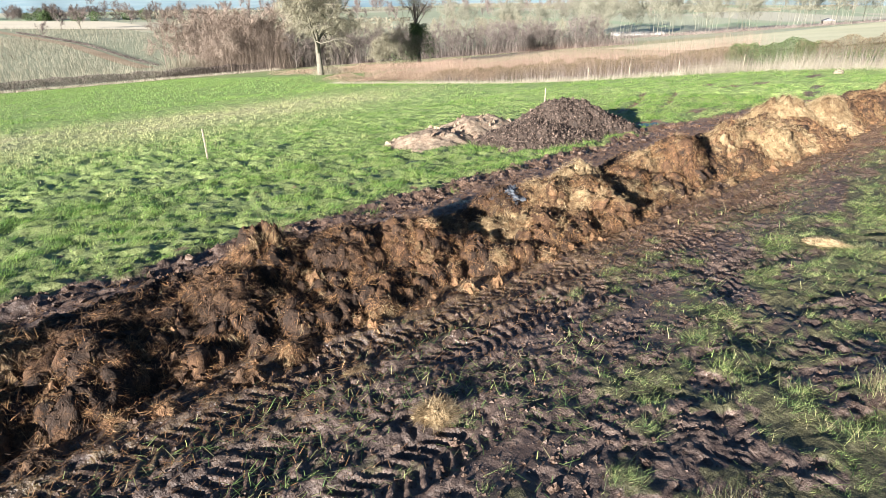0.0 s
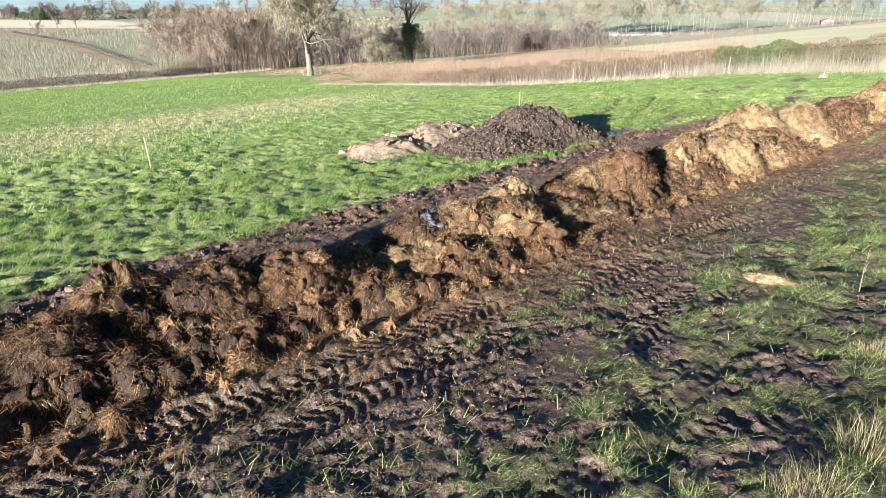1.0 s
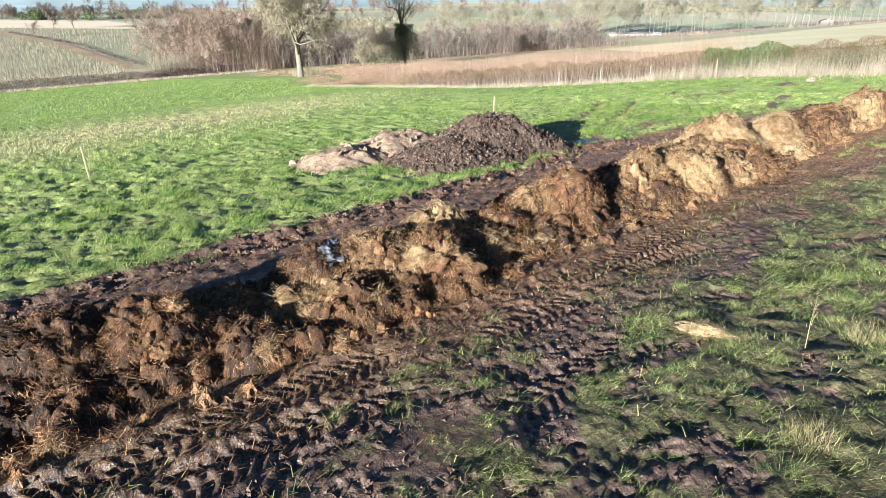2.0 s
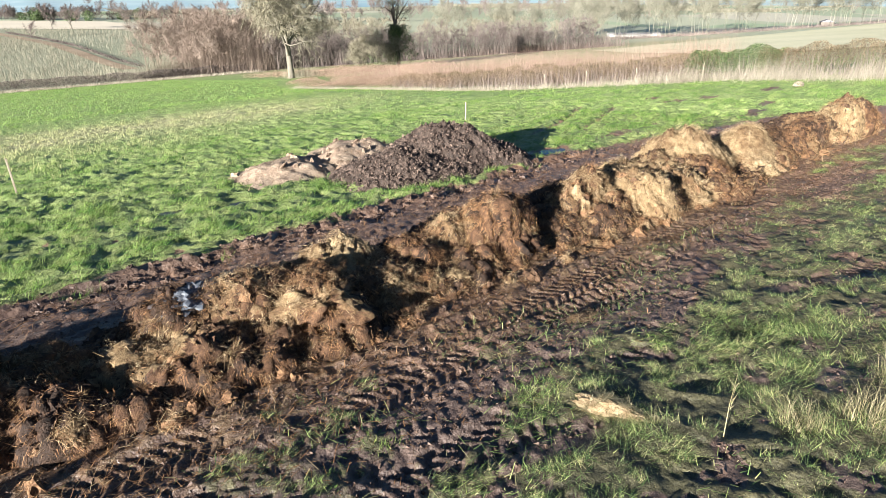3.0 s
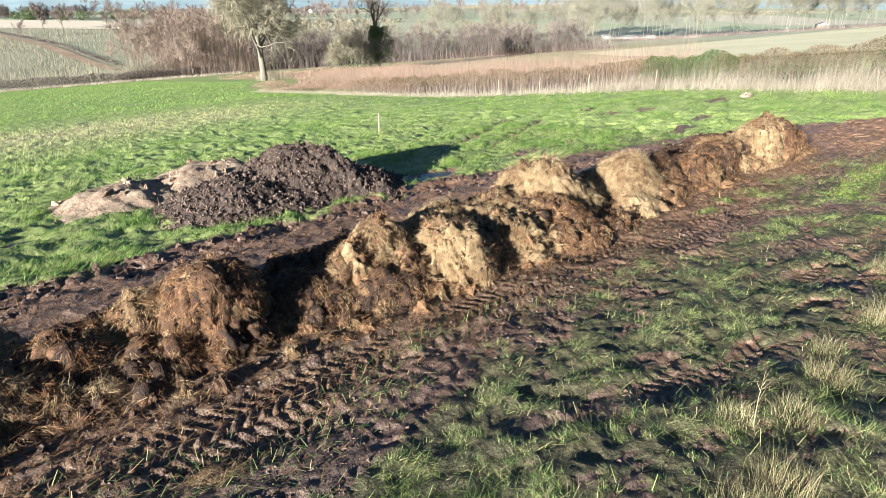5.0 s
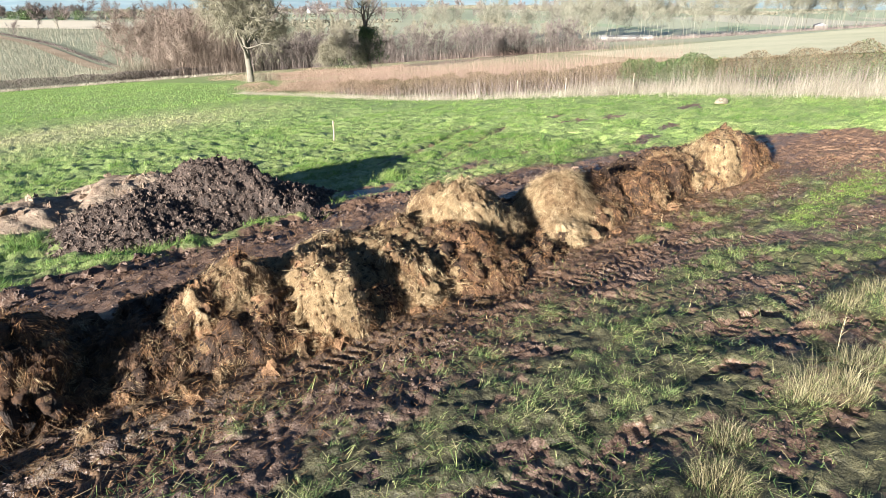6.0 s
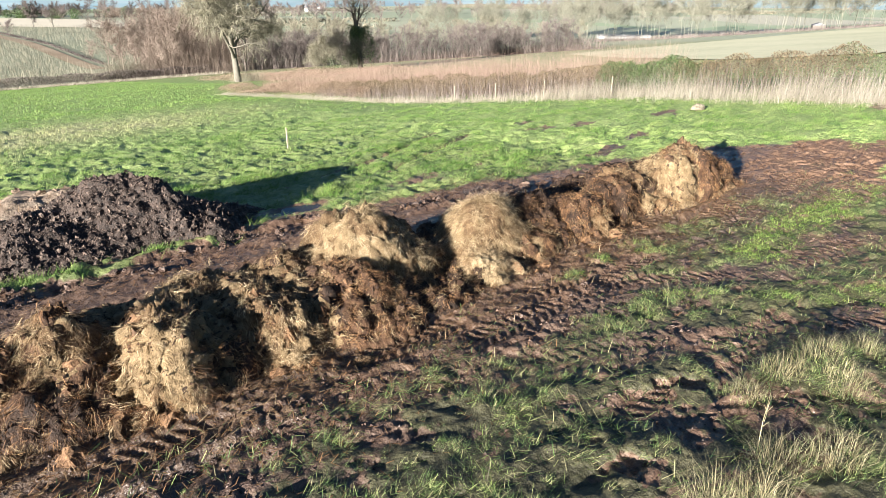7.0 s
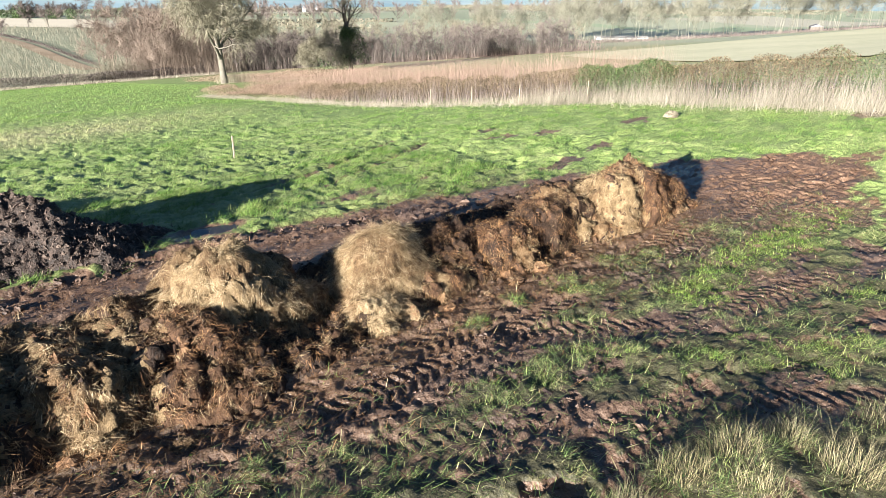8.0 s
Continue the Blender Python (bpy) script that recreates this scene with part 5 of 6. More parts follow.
def hedge_points(n, y0, y1, x_at, thick, tall_at):
    y = RNG.uniform(y0, y1, n)
    u, w = RNG.uniform(-1, 1, n), np.sqrt(RNG.uniform(0, 1, n))
    x = x_at(y) + u * thick * np.sqrt(np.clip(1.05 - w ** 3, 0, 1))
    tall = tall_at(y) * (1 + 0.35 * fbm2(y * 0.8, x * 0.7, 171))
    return np.stack([x, y, lie(x, y) + 0.1 + w * tall], 1)


hedge_tall = lambda y: 1.7 - 0.45 * ease(36, 54, y) + 0.4 * ease(14, 4, y)
hedge = thing("field_hedge", None, None, "unkempt winter hedge with ivy and brown leaves beside reeds", "hedge")
green = np.concatenate([hedge_points(15000, 16.6, 22.6, hedge_x, 1.1, hedge_tall), hedge_points(16000, -14, 10.2, hedge_x, 1.1, hedge_tall)])
part("ivy_leaves", mesh_from("ivy_leaves", *leaf_cloud(green, 0.038)), IVY, hedge, "dark green ivy leaves", "stuff")
brown = np.concatenate([hedge_points(34000, 21, 58, hedge_x, 1.1, hedge_tall), hedge_points(12000, 9, 18, hedge_x, 1.1, hedge_tall), hedge_points(7000, -14, 28, hedge_x, 1.2, hedge_tall)])
part("brown_leaves", mesh_from("brown_leaves", *leaf_cloud(brown, 0.042)), HEDGE_BROWN, hedge, "tan and brown clinging leaves", "stuff")
sb = hedge_points(3600, -14, 58, hedge_x, 0.9, hedge_tall)
sb[:, 2] = lie(sb[:, 0], sb[:, 1])
part("stemwork", mesh_from("stemwork", *stems(sb, RNG.uniform(0.9, 1.15, len(sb)) * hedge_tall(sb[:, 1]), np.full(len(sb), 0.03), 0.25)), TWIG_MAUVE, hedge, "bare grey-brown stems", "stuff")

bp = hedge_points(34000, 46, 82, hedge_x, 2.6, lambda y: 1.3 - 0.65 * ease(58, 74, y) + 0.3 * np.sin(y * 0.5))
thing("bramble_bank", mesh_from("bramble_bank", *leaf_cloud(bp, 0.042)), BRAMBLE, "rusty brown bramble bank along the field edge", "brambles", kind="stuff")
n = 26000
bx, by = RNG.uniform(59, 86, n), RNG.uniform(88, 128, n)
bp = np.stack([bx, by, lie(bx, by) + RNG.uniform(0, 1.3, n) * (0.6 + 0.5 * fbm2(bx * 0.2, by * 0.2, 173))], 1)
thing("bramble_bank", mesh_from("bramble_bank", *leaf_cloud(bp, 0.085)), BRAMBLE, "rusty brown brambles behind the bare tree", "brambles", kind="stuff")

n = 60000
rx, ry = 45.2 + RNG.normal(0, 0.9, n), RNG.uniform(-14, 76, n)
rx = rx + (hedge_x(ry) - 47.6)
rt = np.interp(ry, [-14, 12, 22, 30, 45, 64], [1.4, 1.15, 0.75, 0.5, 0.35, 0.3]) * (1 + 0.9 * fbm2(rx * 0.8, ry * 0.7, 181))
thing("reed_strip", mesh_from("reed_strip", *merge([stems(np.stack([rx, ry, lie(rx, ry)], 1)[:36000], (rt * RNG.uniform(0.45, 1.3, n))[:36000], RNG.uniform(0.005, 0.012, 36000), 0.8), stems(np.stack([rx, ry, lie(rx, ry)], 1)[36000:], (rt * RNG.uniform(0.5, 1.2, n))[36000:], RNG.uniform(0.006, 0.014, n - 36000), 1.0, RNG.normal(-0.6, 0.9, n - 36000))])), REED, "pale bleached dead reeds and tall grass along the hedge", "reeds", kind="stuff")
n = 60000
rx, ry = RNG.uniform(49, 69, n), RNG.uniform(2, 80, n)
ok = (fbm2(rx * 0.1, ry * 0.1, 175) > -0.35) & (ry > 22 + RNG.normal(0, 1, n) + 0.35 * (rx - 49))
rx, ry = rx[ok], ry[ok]
tall = 3.2 + 0.6 * fbm2(rx * 0.15, ry * 0.15, 177) - 0.8 * ease(45, 75, ry)
thing("coppice_stems", mesh_from("coppice_stems", *stems(np.stack([rx, ry, lie(rx, ry)], 1), tall * RNG.uniform(0.6, 1.2, len(rx)), RNG.uniform(0.006, 0.014, len(rx)), 0.5)), RED_STEM, "dense reddish young coppice stems behind the hedge", "coppice", kind="stuff")

# dark hedge and dead grass at the foot of the field
n = 46000
hx = RNG.uniform(-30, 80, n)
hy = 174 + RNG.normal(0, 1.0, n) + 0.01 * hx
thing("boundary_hedge", mesh_from("boundary_hedge", *leaf_cloud(np.stack([hx, hy, lie(hx, hy) + 0.1 + 2.3 * RNG.uniform(0, 1, n) ** 0.8 * (1 + 0.2 * fbm2(hx * 0.3, hx * 0.1, 179))], 1), 0.115)), TWIG_DARK, "clipped dark brown hawthorn hedge at the field's foot", "hedge", kind="stuff")
n = 9000
hx, hy = RNG.uniform(-30, 82, n), RNG.uniform(166.5, 172.5, n)
thing("dead_grass_margin", mesh_from("dead_grass_margin", *stems(np.stack([hx, hy, lie(hx, hy)], 1), RNG.uniform(0.3, 0.8, n), np.full(n, 0.12), 0.4)), REED, "strip of bleached dead grass below the field", "dead grass", kind="stuff")


# ---- trees ----
def grow(height_m, limbs, seed, droop=0.0, spread=0.9, first=0.25, levels=4, lean=(0, 0), kids=(7, 6, 5), thick=0.03, bias=(0, 0)):
    """Grows a bare tree. Returns branch segments (start, end, radius, radius) by level and twig places with headings."""
    rng = np.random.default_rng(seed)
    segs, tips = [], []

    def branch(p, d, length, radius, level):
        steps = 8 if level == 0 else (5 if level < 3 else 3)
        pts, rads = [p], [radius]
        for k in range(steps):
            d = d + rng.normal(0, 0.05 if level == 0 else 0.2, 3)
            d[2] += 0.10 if level == 0 else (0.08 - droop * (k / steps) * (level >= 2))
            d = d / np.linalg.norm(d)
            pts.append(pts[-1] + d * length / steps)
            rads.append(radius * (1 - 0.75 * (k + 1) / steps))
        for k in range(steps):
            segs.append((level, pts[k], pts[k + 1], rads[k], rads[k + 1]))
        if level == levels - 1:
            tips.extend((pts[k], d) for k in range(1, steps + 1))
            return
        count = limbs if level == 0 else kids[level - 1]
        for c in range(count):
            f = first + (1 - first) * (c + rng.uniform(0, 0.9)) / count if level == 0 else rng.uniform(0.25, 1.0)
            i = min(int(f * steps), steps - 1)
            q = pts[i] + (pts[i + 1] - pts[i]) * (f * steps - i)
            away = rng.normal(0, 1, 3)
            base = pts[i + 1] - pts[i]
            base = base / np.linalg.norm(base)
            away = away - base * np.dot(away, base)
            away = away / np.linalg.norm(away)
            nd = base * (0.45 if level == 0 else 0.6) + away * spread + np.array([0, 0, 0.25 if level < 2 else 0.0])
            nd[:2] += np.array(bias) * (level == 0)
            nd = nd / np.linalg.norm(nd)
            size = (0.66 if level == 0 else 0.52) * (1.2 - 0.6 * f) * rng.uniform(0.75, 1.15)
            branch(q, nd, length * size, rads[i] * (0.6 if level == 0 else 0.55), level + 1)

    branch(np.zeros(3), np.array([lean[0], lean[1], 1.0]), height_m * 0.8, height_m * thick, 0)
    return segs, tips


def tubes(segs, sides_at=(7, 6, 4, 3, 3)):
    out = []
    for level in range(5):
        part_segs = [s for s in segs if s[0] == level]
        if not part_segs:
            continue
        a, b = np.array([s[1] for s in part_segs]), np.array([s[2] for s in part_segs])
        ra, rb = np.array([s[3] for s in part_segs]), np.array([s[4] for s in part_segs])
        d = unit(b - a)
        u = unit(np.cross(d, np.array([0.3, 0.9, 0.2])))
        w = np.cross(d, u)
        n = sides_at[level]
        ang = np.arange(n) * 2 * np.pi / n
        ring = u[:, None, :] * np.cos(ang)[None, :, None] + w[:, None, :] * np.sin(ang)[None, :, None]
        v = np.concatenate([a[:, None] + ring * ra[:, None, None], b[:, None] + ring * rb[:, None, None]], 1).reshape(-1, 3)
        k = np.arange(len(a))[:, None] * 2 * n
        q = np.concatenate([k + np.array([[i, (i + 1) % n, n + (i + 1) % n, n + i]]) for i in range(n)])
        out.append((v, None, q))
    return merge(out)


def twigs(tips, per, length, width, droop=0.0):
    p, d = np.array([t[0] for t in tips]), np.array([t[1] for t in tips])
    p, d = np.repeat(p, per, 0), np.repeat(d, per, 0)
    n = len(p)
    t = unit(d * 0.7 + RNG.normal(0, 0.6, (n, 3)) - np.array([0, 0, droop]))
    s = unit(np.cross(t, RNG.normal(0, 1, (n, 3))))
    L, W = RNG.uniform(0.5, 1.3, n)[:, None] * length, width * 0.5
    v = np.stack([p - s * W, p + s * W, p + t * L + np.array([0, 0, -droop * 0.3]) * L], 1).reshape(-1, 3)
    return v, np.arange(n * 3).reshape(-1, 3), None


def bare_tree(name, x, y, tall, seed, label, bark=BARK, fine=TWIG, per=5, twig=(1.0, 0.03), **how):
    segs, tips = grow(tall, how.pop("limbs", 10), seed, **how)
    ob = thing(name, None, None, label, "tree")
    part("trunk", mesh_from("trunk", *tubes([s for s in segs if s[0] == 0]), True), bark, ob)
    part("branchwork", mesh_from("branchwork", *tubes([s for s in segs if s[0] > 0]), True), bark, ob, kind="stuff")
    part("crown", mesh_from("crown", *twigs(tips, per, *twig, how.get("droop", 0) * 1.5)), fine, ob, kind="stuff")
    ob.location = (x, y, float(lie(x, y)) - 0.2)
    return ob


main_tree = bare_tree("bare_tree", 57.3, 101.5, 19.5, 11, "large bare pale-barked tree at the field's edge", limbs=18, droop=0.22, spread=1.25, first=0.24, lean=(-0.03, -0.03), bias=(0.58, -0.5), kids=(10, 8, 6), per=8, twig=(1.3, 0.038))
sk = RNG.normal(0, 1, (900, 3)) * np.array([1.5, 1.5, 1.1]) + np.array([2.2, 0.5, 2.0])
part("lower_shoots", mesh_from("lower_shoots", *stems(np.stack([sk[:, 0], sk[:, 1], np.full(900, 0.1)], 1), RNG.uniform(0.8, 2.6, 900), np.full(900, 0.04), 0.6)), TWIG, main_tree, kind="stuff")

ivy_tree = bare_tree("ivy_clad_tree", 87.8, 111.5, 17.0, 23, "bare tree with its trunk clad in dark ivy", limbs=8, first=0.45, spread=0.75, kids=(5, 4, 4), per=4, twig=(1.2, 0.05), bark=TWIG_DARK)
segs, tips = grow(17.0, 8, 23, first=0.45, spread=0.75, kids=(5, 4, 4))
wood = [q for q in segs if q[0] < 2 and q[2][2] < 9.0]
sets = []
for k in range(46):
    q = wood[k % 8] if k < 16 else wood[int(RNG.integers(len(wood)))]
    c = (q[1] + q[2]) * 0.5 + RNG.normal(0, 0.5, 3) + np.array([-0.5, 0.5, 0]) * max(0.0, 2.2 - 0.3 * q[1][2]) * RNG.uniform(0, 1)
    c[:2] += RNG.normal(0, 2.5, 2) * float(ease(9.5, 5.0, c[2]))
    c[2] = max(c[2] - RNG.uniform(0, 1.5), 0.7)
    r = RNG.uniform(0.8, 1.5) * (1.7 - 0.11 * c[2])
    sets.append(c + unit(RNG.normal(0, 1, (150, 3))) * (r * RNG.uniform(0.35, 1.0, 150) ** 0.6)[:, None] * np.array([1, 1, 1.15]))
part("ivy", mesh_from("ivy", *leaf_cloud(np.concatenate(sets), 0.17)), IVY, ivy_tree, "thick dark green ivy", "stuff")
for x, y, tall, seed in ((84.2, 113.5, 8.0, 51), (82.0, 115.0, 7.0, 52), (86.0, 110.6, 6.0, 53), (80.5, 117.0, 6.0, 54)):
    bare_tree("thorn_bush", x, y, tall, seed, "pale bare thorn bush beside the ivy-clad tree", bark=TWIG, limbs=14, first=0.04, spread=1.1, levels=3, kids=(9, 7), per=6, twig=(1.0, 0.035), thick=0.012)


# ---- distant trees: a few low forms repeated in belts ----
def small_form(seed, tall, slender=False):
    segs, tips = grow(tall, 9 if not slender else 11, seed, spread=0.55 if slender else 0.95, first=0.3 if slender else 0.15, levels=3, kids=(3, 3), thick=0.0038 if slender else 0.013)
    wood = tubes([s for s in segs if s[0] < 2], (4, 3, 3, 3, 3))
    tw = twigs(tips, 7 if slender else 6, tall * 0.16, tall * (0.003 if slender else 0.0052))
    return merge([wood, tw])


def far_form(seed):
    """A coarse bare tree for the far valley."""
    segs, tips = grow(10.0, 9, seed, spread=0.95, first=0.15, levels=2, thick=0.013)
    return merge([tubes(segs, (3, 3, 3, 3, 3)), twigs(tips, 12, 2.0, 0.13)])


FAR_FORMS = [far_form(740 + k) for k in range(4)]
FORMS = [small_form(700 + k, 1.0 * 10) for k in range(4)]
SLIM = [small_form(720 + k, 1.0 * 10, True) for k in range(4)]


def belt(name, places, tall, forms, material, label, category="wood"):
    sets = []
    for k, (x, y) in enumerate(places):
        v, t, q = forms[k % len(forms)]
        s = RNG.uniform(*tall) / 10.0
        a = RNG.uniform(0, 6.28)
        rot = np.array([[math.cos(a), -math.sin(a), 0], [math.sin(a), math.cos(a), 0], [0, 0, 1]])
        sets.append((v @ rot.T * s + np.array([x, y, float(lie(x, y)) - 0.2]), t, q))
    return thing(name, mesh_from(name, *merge(sets)), material, label, category, kind="stuff")


def along(p, q, count, wide):
    f = RNG.uniform(0, 1, count)[:, None]
    return np.array(p) * (1 - f) + np.array(q) * f + RNG.normal(0, wide, (count, 2))


belt("copse", along((69, 186), (85, 180), 50, 4), (9, 15), FORMS, COPSE, "bare tan copse behind the boundary hedge", "copse")
belt("copse", along((68, 192), (90, 190), 44, 5), (12, 18), FORMS, COPSE, "bare mauve-brown copse behind the boundary hedge", "copse")
n = 20000
f = RNG.uniform(0, 1, n)
bx, by = 59 + 27 * f + RNG.normal(0, 3, n), 184 - 5 * f + RNG.normal(0, 3.5, n)
bh = (4 + 9 * ease(0.1, 0.6, f)) * (1 + 0.3 * fbm2(bx * 0.25, by * 0.25, 185))
thing("copse_saplings", mesh_from("copse_saplings", *stems(np.stack([bx, by, lie(bx, by)], 1), np.clip(bh, 2, 15) * RNG.uniform(0.3, 1.0, n), np.full(n, 0.04), 0.3)), COPSE, "pinkish-tan young stems crowding the copse", "saplings", kind="stuff")
n = 5000
bx, by = 62 + RNG.normal(0, 5, n), 181 + RNG.normal(0, 2, n)
thing("willow_shrubs", mesh_from("willow_shrubs", *stems(np.stack([bx, by, lie(bx, by)], 1), RNG.uniform(1.5, 6.5, n) * (1 + 0.4 * fbm2(bx * 0.3, by * 0.3, 189)), np.full(n, 0.05), 0.45)), TWIG_TAN, "yellowish bare willow shrubs beside the copse", "shrubs", kind="stuff")
n = 9000
f = RNG.uniform(0, 1, n)
bx, by = 86 + 90 * f + RNG.normal(0, 3, n), 186 - 66 * f + RNG.normal(0, 3, n)
thing("stream_thicket", mesh_from("stream_thicket", *stems(np.stack([bx, by, lie(bx, by)], 1), (7.5 - 2.5 * f) * RNG.uniform(0.4, 1.1, n) * (1 + 0.4 * fbm2(bx * 0.1, by * 0.1, 187)), np.full(n, 0.11), 0.6)), TWIG_DARK, "dense mauve-grey thicket along the stream", "thicket", kind="stuff")
belt("stream_wood", along((86, 184), (118, 164), 56, 4), (6.5, 10.5), FORMS, TWIG_DARK, "dark bare alder belt along the stream", "wood")
belt("stream_wood", along((118, 164), (172, 120), 56, 4), (5, 8.5), FORMS, TWIG_DARK, "dark bare alder belt along the stream", "wood")
belt("stream_wood", along((90, 196), (190, 150), 50, 6), (7, 11), FORMS, TWIG_MAUVE, "mauve bare wood beyond the stream", "wood")
belt("valley_trees", along((105, 255), (210, 300), 40, 16), (7, 12), FAR_FORMS, TWIG_TAN, "bare hedgerow trees beyond the stream", "trees")
belt("valley_trees", along((150, 240), (270, 215), 34, 14), (9, 14), FORMS, TWIG_TAN, "scattered bare valley trees among pastures", "trees")
belt("slender_wood", along((225, 268), (300, 225), 26, 14), (14, 22), SLIM, TWIG_PALE, "distant sparse line of slender bare trees", "wood")
belt("slender_wood", along((300, 225), (410, 92), 75, 24), (15, 27), SLIM, TWIG_PALE, "distant wood of slender pale bare trees", "wood")
belt("slender_wood", along((330, 215), (440, 60), 50, 30), (18, 28), SLIM, TWIG_PALE, "distant wood of slender pale bare trees", "wood")
n = 9000
f = RNG.uniform(0, 1, n)
ux, uy = 290 + 125 * f + RNG.normal(0, 14, n), 228 - 140 * f + RNG.normal(0, 14, n)
thing("wood_undergrowth", mesh_from("wood_undergrowth", *stems(np.stack([ux, uy, lie(ux, uy)], 1), RNG.uniform(0.5, 3.0, n), np.full(n, 0.14), 0.9)), TWIG_MAUVE, "grey-mauve undergrowth at the distant wood's edge", "undergrowth", kind="stuff")
belt("valley_trees", along((120, 480), (620, 420), 60, 50), (8, 15), FAR_FORMS, TWIG_MAUVE, "far scattered hedgerow trees in the valley", "trees")
belt("valley_trees", along((200, 800), (1100, 500), 110, 110), (9, 16), FAR_FORMS, TWIG_MAUVE, "far scattered hedgerow trees in the valley", "trees")
rows = []
for k in range(34):
    x0, y0 = RNG.uniform(80, 900), RNG.uniform(300, 1000)
    if abs(math.atan2(y0, x0) - 0.85) > 0.75 or math.hypot(x0, y0) < 330:
        continue
    a = RNG.choice([0.15, 1.6, -0.4]) + RNG.normal(0, 0.15)
    s = RNG.uniform(0, RNG.uniform(120, 320), 900)
    hx, hy = x0 + np.cos(a) * s + RNG.normal(0, 0.8, 900), y0 + np.sin(a) * s + RNG.normal(0, 0.8, 900)
    ok = ~((hy > 400) & (hy < 720) & (hx < 150))
    rows.append(leaf_cloud(np.stack([hx, hy, lie(hx, hy) + RNG.uniform(0, 2.6, 900)], 1)[ok], 1.0))
thing("valley_hedgerows", mesh_from("valley_hedgerows", *merge(rows)), TWIG_TAN, "dark bare hedgerows between far valley fields", "hedgerows", kind="stuff")
bare_tree("bare_tree", 90, 455, 12.5, 31, "lone bare round-crowned tree in a stubble field", levels=3, kids=(6, 6), per=6, twig=(1.2, 0.12), fine=TWIG_MAUVE)
belt("valley_trees", along((40, 715), (210, 545), 110, 12), (5, 13), FAR_FORMS, TWIG_DARK, "bare trees beyond the stubble field", "trees")
sets = []
for x, y in along((95, 660), (160, 590), 14, 8):
    n = 500
    h = RNG.uniform(0, 1, n)
    a, r = RNG.uniform(0, 6.28, n), RNG.uniform(0.3, 1, n) * np.sqrt(np.clip(1 - (2 * h - 0.9) ** 2, 0.02, 1)) * 5.5
    sets.append(leaf_cloud(np.stack([x + np.cos(a) * r, y + np.sin(a) * r, float(lie(x, y)) + h * RNG.uniform(6, 10)], 1), 0.55))
thing("conifers", mesh_from("conifers", *merge(sets)), IVY, "dark evergreen trees beyond the stubble field", "trees", kind="stuff")


# ---- far fields, orchard and hills ----
def laid_field(name, x0, x1, y0, y1, material, label, lift=0.25, skew=0.0, tilt=0.0):
    ax, ay = np.linspace(x0, x1, 24), np.linspace(y0, y1, 24)
    AX, AY = np.meshgrid(ax, ay)
    AX, AY = AX + skew * (AY - y0), AY + tilt * (AX - x0)
    c = (np.arange(23)[:, None] * 24 + np.arange(23)[None, :]).ravel()
    return thing(name, mesh_from(name, np.stack([AX, AY, lie(AX, AY) + lift], -1).reshape(-1, 3), None, np.stack([c, c + 1, c + 25, c + 24], 1), True), material, label, "field", kind="structure")


# far fields keep their own hues, lightened in colour for the haze of distance
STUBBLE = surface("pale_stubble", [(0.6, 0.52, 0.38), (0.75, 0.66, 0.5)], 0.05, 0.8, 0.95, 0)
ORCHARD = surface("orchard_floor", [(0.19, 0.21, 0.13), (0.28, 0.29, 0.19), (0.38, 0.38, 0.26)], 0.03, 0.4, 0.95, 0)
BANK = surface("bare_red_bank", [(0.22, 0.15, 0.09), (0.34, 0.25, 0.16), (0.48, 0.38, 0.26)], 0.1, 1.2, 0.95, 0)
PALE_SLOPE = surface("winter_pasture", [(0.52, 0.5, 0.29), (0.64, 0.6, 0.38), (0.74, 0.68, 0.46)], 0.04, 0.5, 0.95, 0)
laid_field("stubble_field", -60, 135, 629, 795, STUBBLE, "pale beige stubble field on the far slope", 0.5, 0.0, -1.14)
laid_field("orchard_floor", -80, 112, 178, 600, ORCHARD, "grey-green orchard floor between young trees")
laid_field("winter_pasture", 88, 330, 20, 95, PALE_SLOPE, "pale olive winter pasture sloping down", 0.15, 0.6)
n = 24000
ox, oy = np.round(RNG.uniform(-60, 108, n) / 3.2) * 3.2 + RNG.normal(0, 0.15, n), RNG.uniform(184, 520, n)
bank_x = lambda y: 64 - 0.08 * (y - 250)
ok = (np.abs(ox - bank_x(oy)) > 7) & (oy < 486 - 1.14 * (ox - 58.7))
ox, oy = ox[ok], oy[ok]
thing("orchard_trees", mesh_from("orchard_trees", *stems(np.stack([ox, oy, lie(ox, oy)], 1), RNG.uniform(1.8, 3.4, len(ox)), RNG.uniform(0.06, 0.10, len(ox)), 0.15)), TWIG_TAN, "rows of young bare orchard trees on a slope", "orchard", kind="stuff")
n = 9000
oy = RNG.uniform(184, 385, n)
ox = bank_x(oy) - 4 - RNG.uniform(0, 1, n) ** 1.3 * 60
thing("orchard_trees", mesh_from("orchard_trees", *stems(np.stack([ox, oy, lie(ox, oy)], 1), RNG.uniform(1.5, 3.2, n), np.full(n, 0.08), 0.3)), TWIG_TAN, "grey rows of bare bush fruit below the farm track", "orchard", kind="stuff")
track = laid_field("farm_track", 62, 67.5, 236, 480, BANK, "bare reddish-brown farm track through the orchard", 0.5, -0.08)
n = 8000
hy = RNG.uniform(240, 440, n)
hx = bank_x(hy) + 5.2 + RNG.normal(0, 0.45, n)
thing("track_hedge", mesh_from("track_hedge", *leaf_cloud(np.stack([hx, hy, lie(hx, hy) + RNG.uniform(0, 1.2, n)], 1), 0.2)), TWIG_DARK, "low dark hedge beside the farm track", "hedge", kind="stuff")

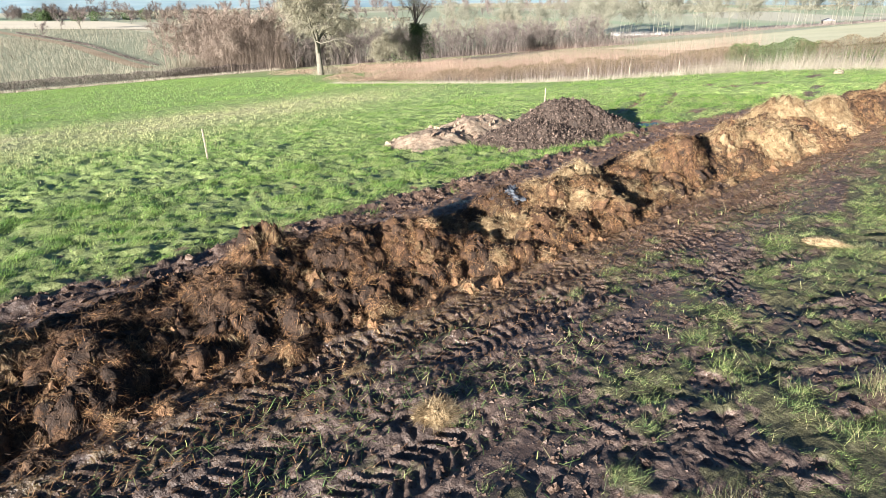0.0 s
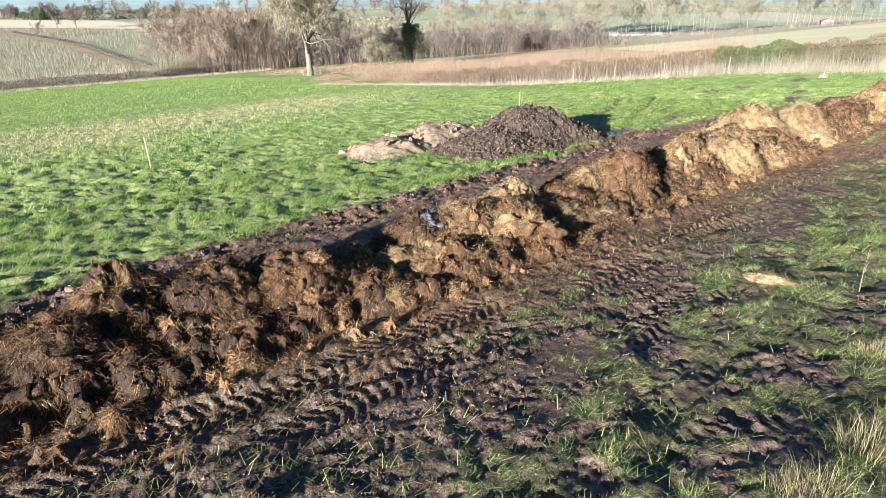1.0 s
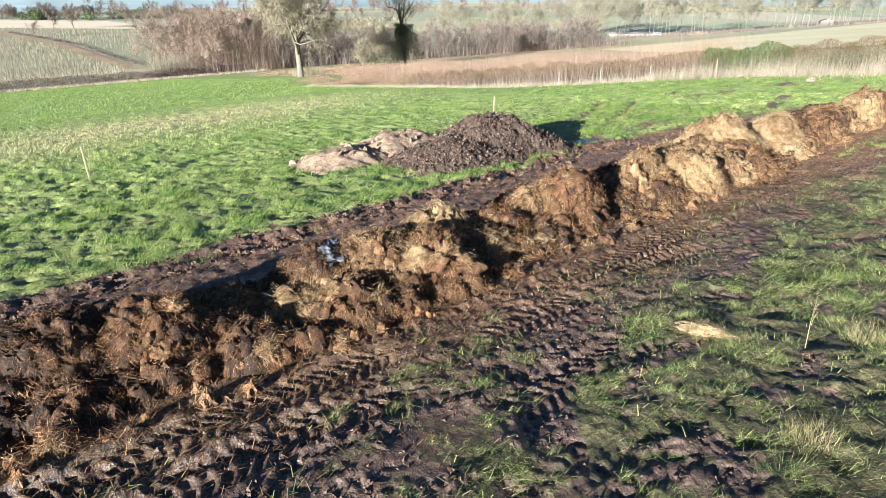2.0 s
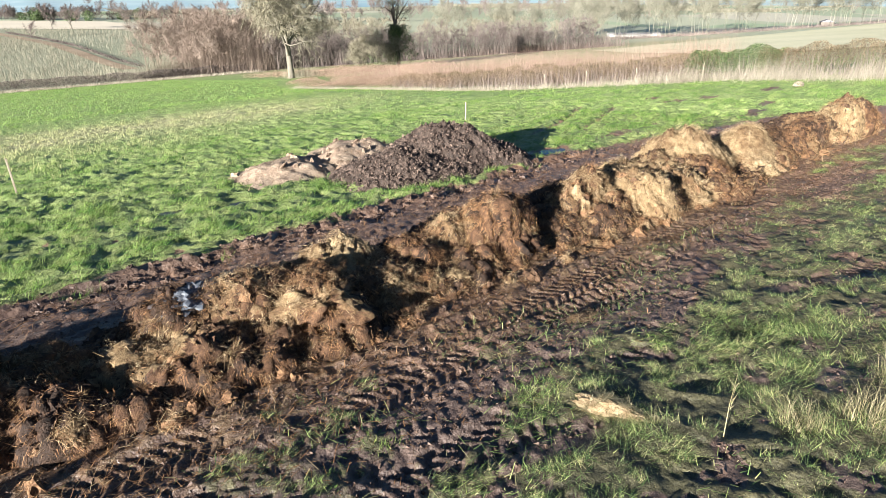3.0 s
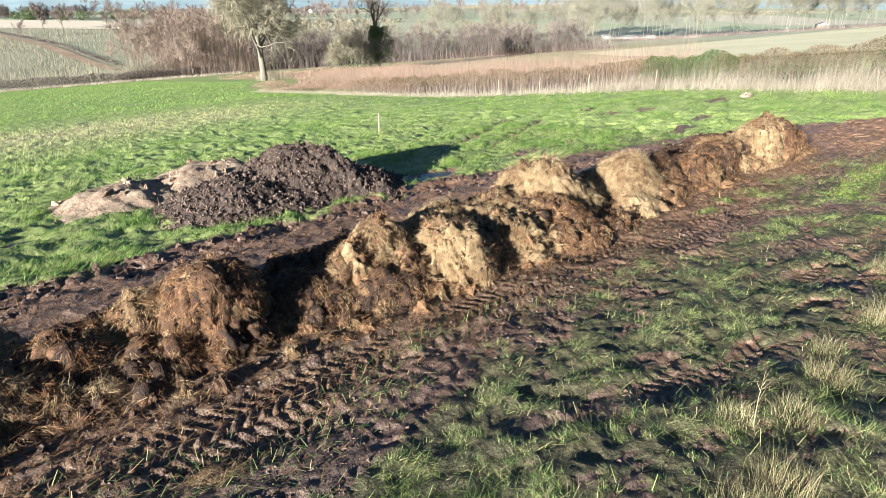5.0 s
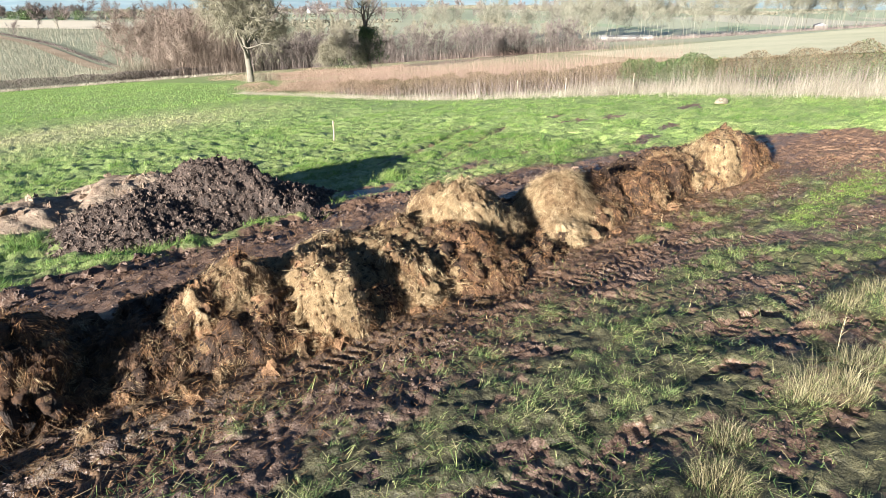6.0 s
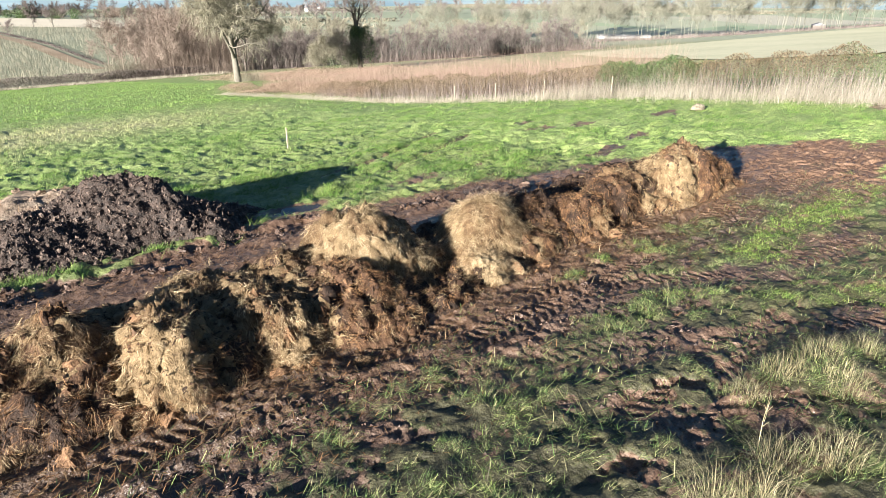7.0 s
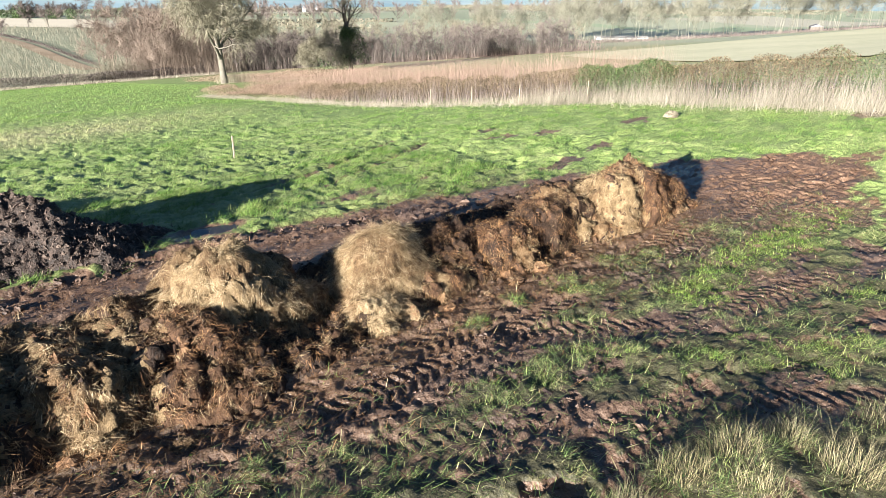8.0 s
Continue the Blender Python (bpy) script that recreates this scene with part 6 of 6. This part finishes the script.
hr, ha = np.linspace(0, 1, 14), np.linspace(radians(-40), radians(140), 160)
HA, HR = np.meshgrid(ha, hr)
HD = 900 + 320 * ease(1.15, 0.75, HA) + 2900 * HR
hz = -19 + 210 * HR * (0.65 + 0.4 * fbm2(HA * 7, HR * 2, 191) + 0.2 * fbm2(HA * 21, HR * 4, 193)) + 3 * HR
c = (np.arange(13)[:, None] * 160 + np.arange(159)[None, :]).ravel()
# blue-green base colour: aerial haze painted onto the hills
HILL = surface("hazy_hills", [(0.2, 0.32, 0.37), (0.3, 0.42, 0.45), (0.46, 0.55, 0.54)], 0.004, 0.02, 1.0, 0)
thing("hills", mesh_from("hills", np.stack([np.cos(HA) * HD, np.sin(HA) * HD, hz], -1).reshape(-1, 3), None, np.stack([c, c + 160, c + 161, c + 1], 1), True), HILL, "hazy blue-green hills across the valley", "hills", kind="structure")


def farmhouse(x, y, wide, turn, wall_material, roof_material, label, low=1.0):
    b = bmesh.new()
    bmesh.ops.create_cube(b, size=1, matrix=Matrix.Translation((0, 0, 2.2)) @ Matrix.Diagonal((wide, 6, 4.6, 1)))
    ob = thing("farm_building", None, None, label, "building")
    part("wall", b, wall_material, ob)
    r = bmesh.new()
    pts = [r.verts.new(p) for p in ((-wide / 2 - 0.3, -3.4, 4.4), (wide / 2 + 0.3, -3.4, 4.4), (wide / 2 + 0.3, 3.4, 4.4), (-wide / 2 - 0.3, 3.4, 4.4), (-wide / 2 - 0.3, 0, 6.9), (wide / 2 + 0.3, 0, 6.9))]
    for f in ((0, 1, 5, 4), (2, 3, 4, 5), (0, 4, 3), (1, 2, 5), (3, 2, 1, 0)):
        r.faces.new([pts[i] for i in f])
    part("roof", r, roof_material, ob)
    ob.matrix_world = pose(x, y, float(lie(x, y)), 0, 0, turn) @ Matrix.Diagonal((1, 1, low, 1))


WHITEWASH = surface("whitewashed_wall", [(0.3, 0.29, 0.27), (0.38, 0.37, 0.35)], 0.3, 3, 0.9, 0)
SLATE = surface("grey_slate_roof", [(0.12, 0.12, 0.13), (0.22, 0.21, 0.21)], 0.5, 5, 0.7, 0)
farmhouse(338, 218, 30, -40, WHITEWASH, WHITEWASH, "long low white farm shed in the valley", 0.33)
farmhouse(395, 690, 12, 10, WHITEWASH, SLATE, "small white farmhouse far across the valley")
farmhouse(415, 700, 8, 30, WHITEWASH, SLATE, "small white cottage far across the valley")
farmhouse(388, 133, 9, 25, surface("stone_wall", [(0.13, 0.11, 0.09), (0.18, 0.155, 0.13)], 0.3, 3, 0.9, 0), SLATE, "low stone cottage among slender bare trees", 0.5)
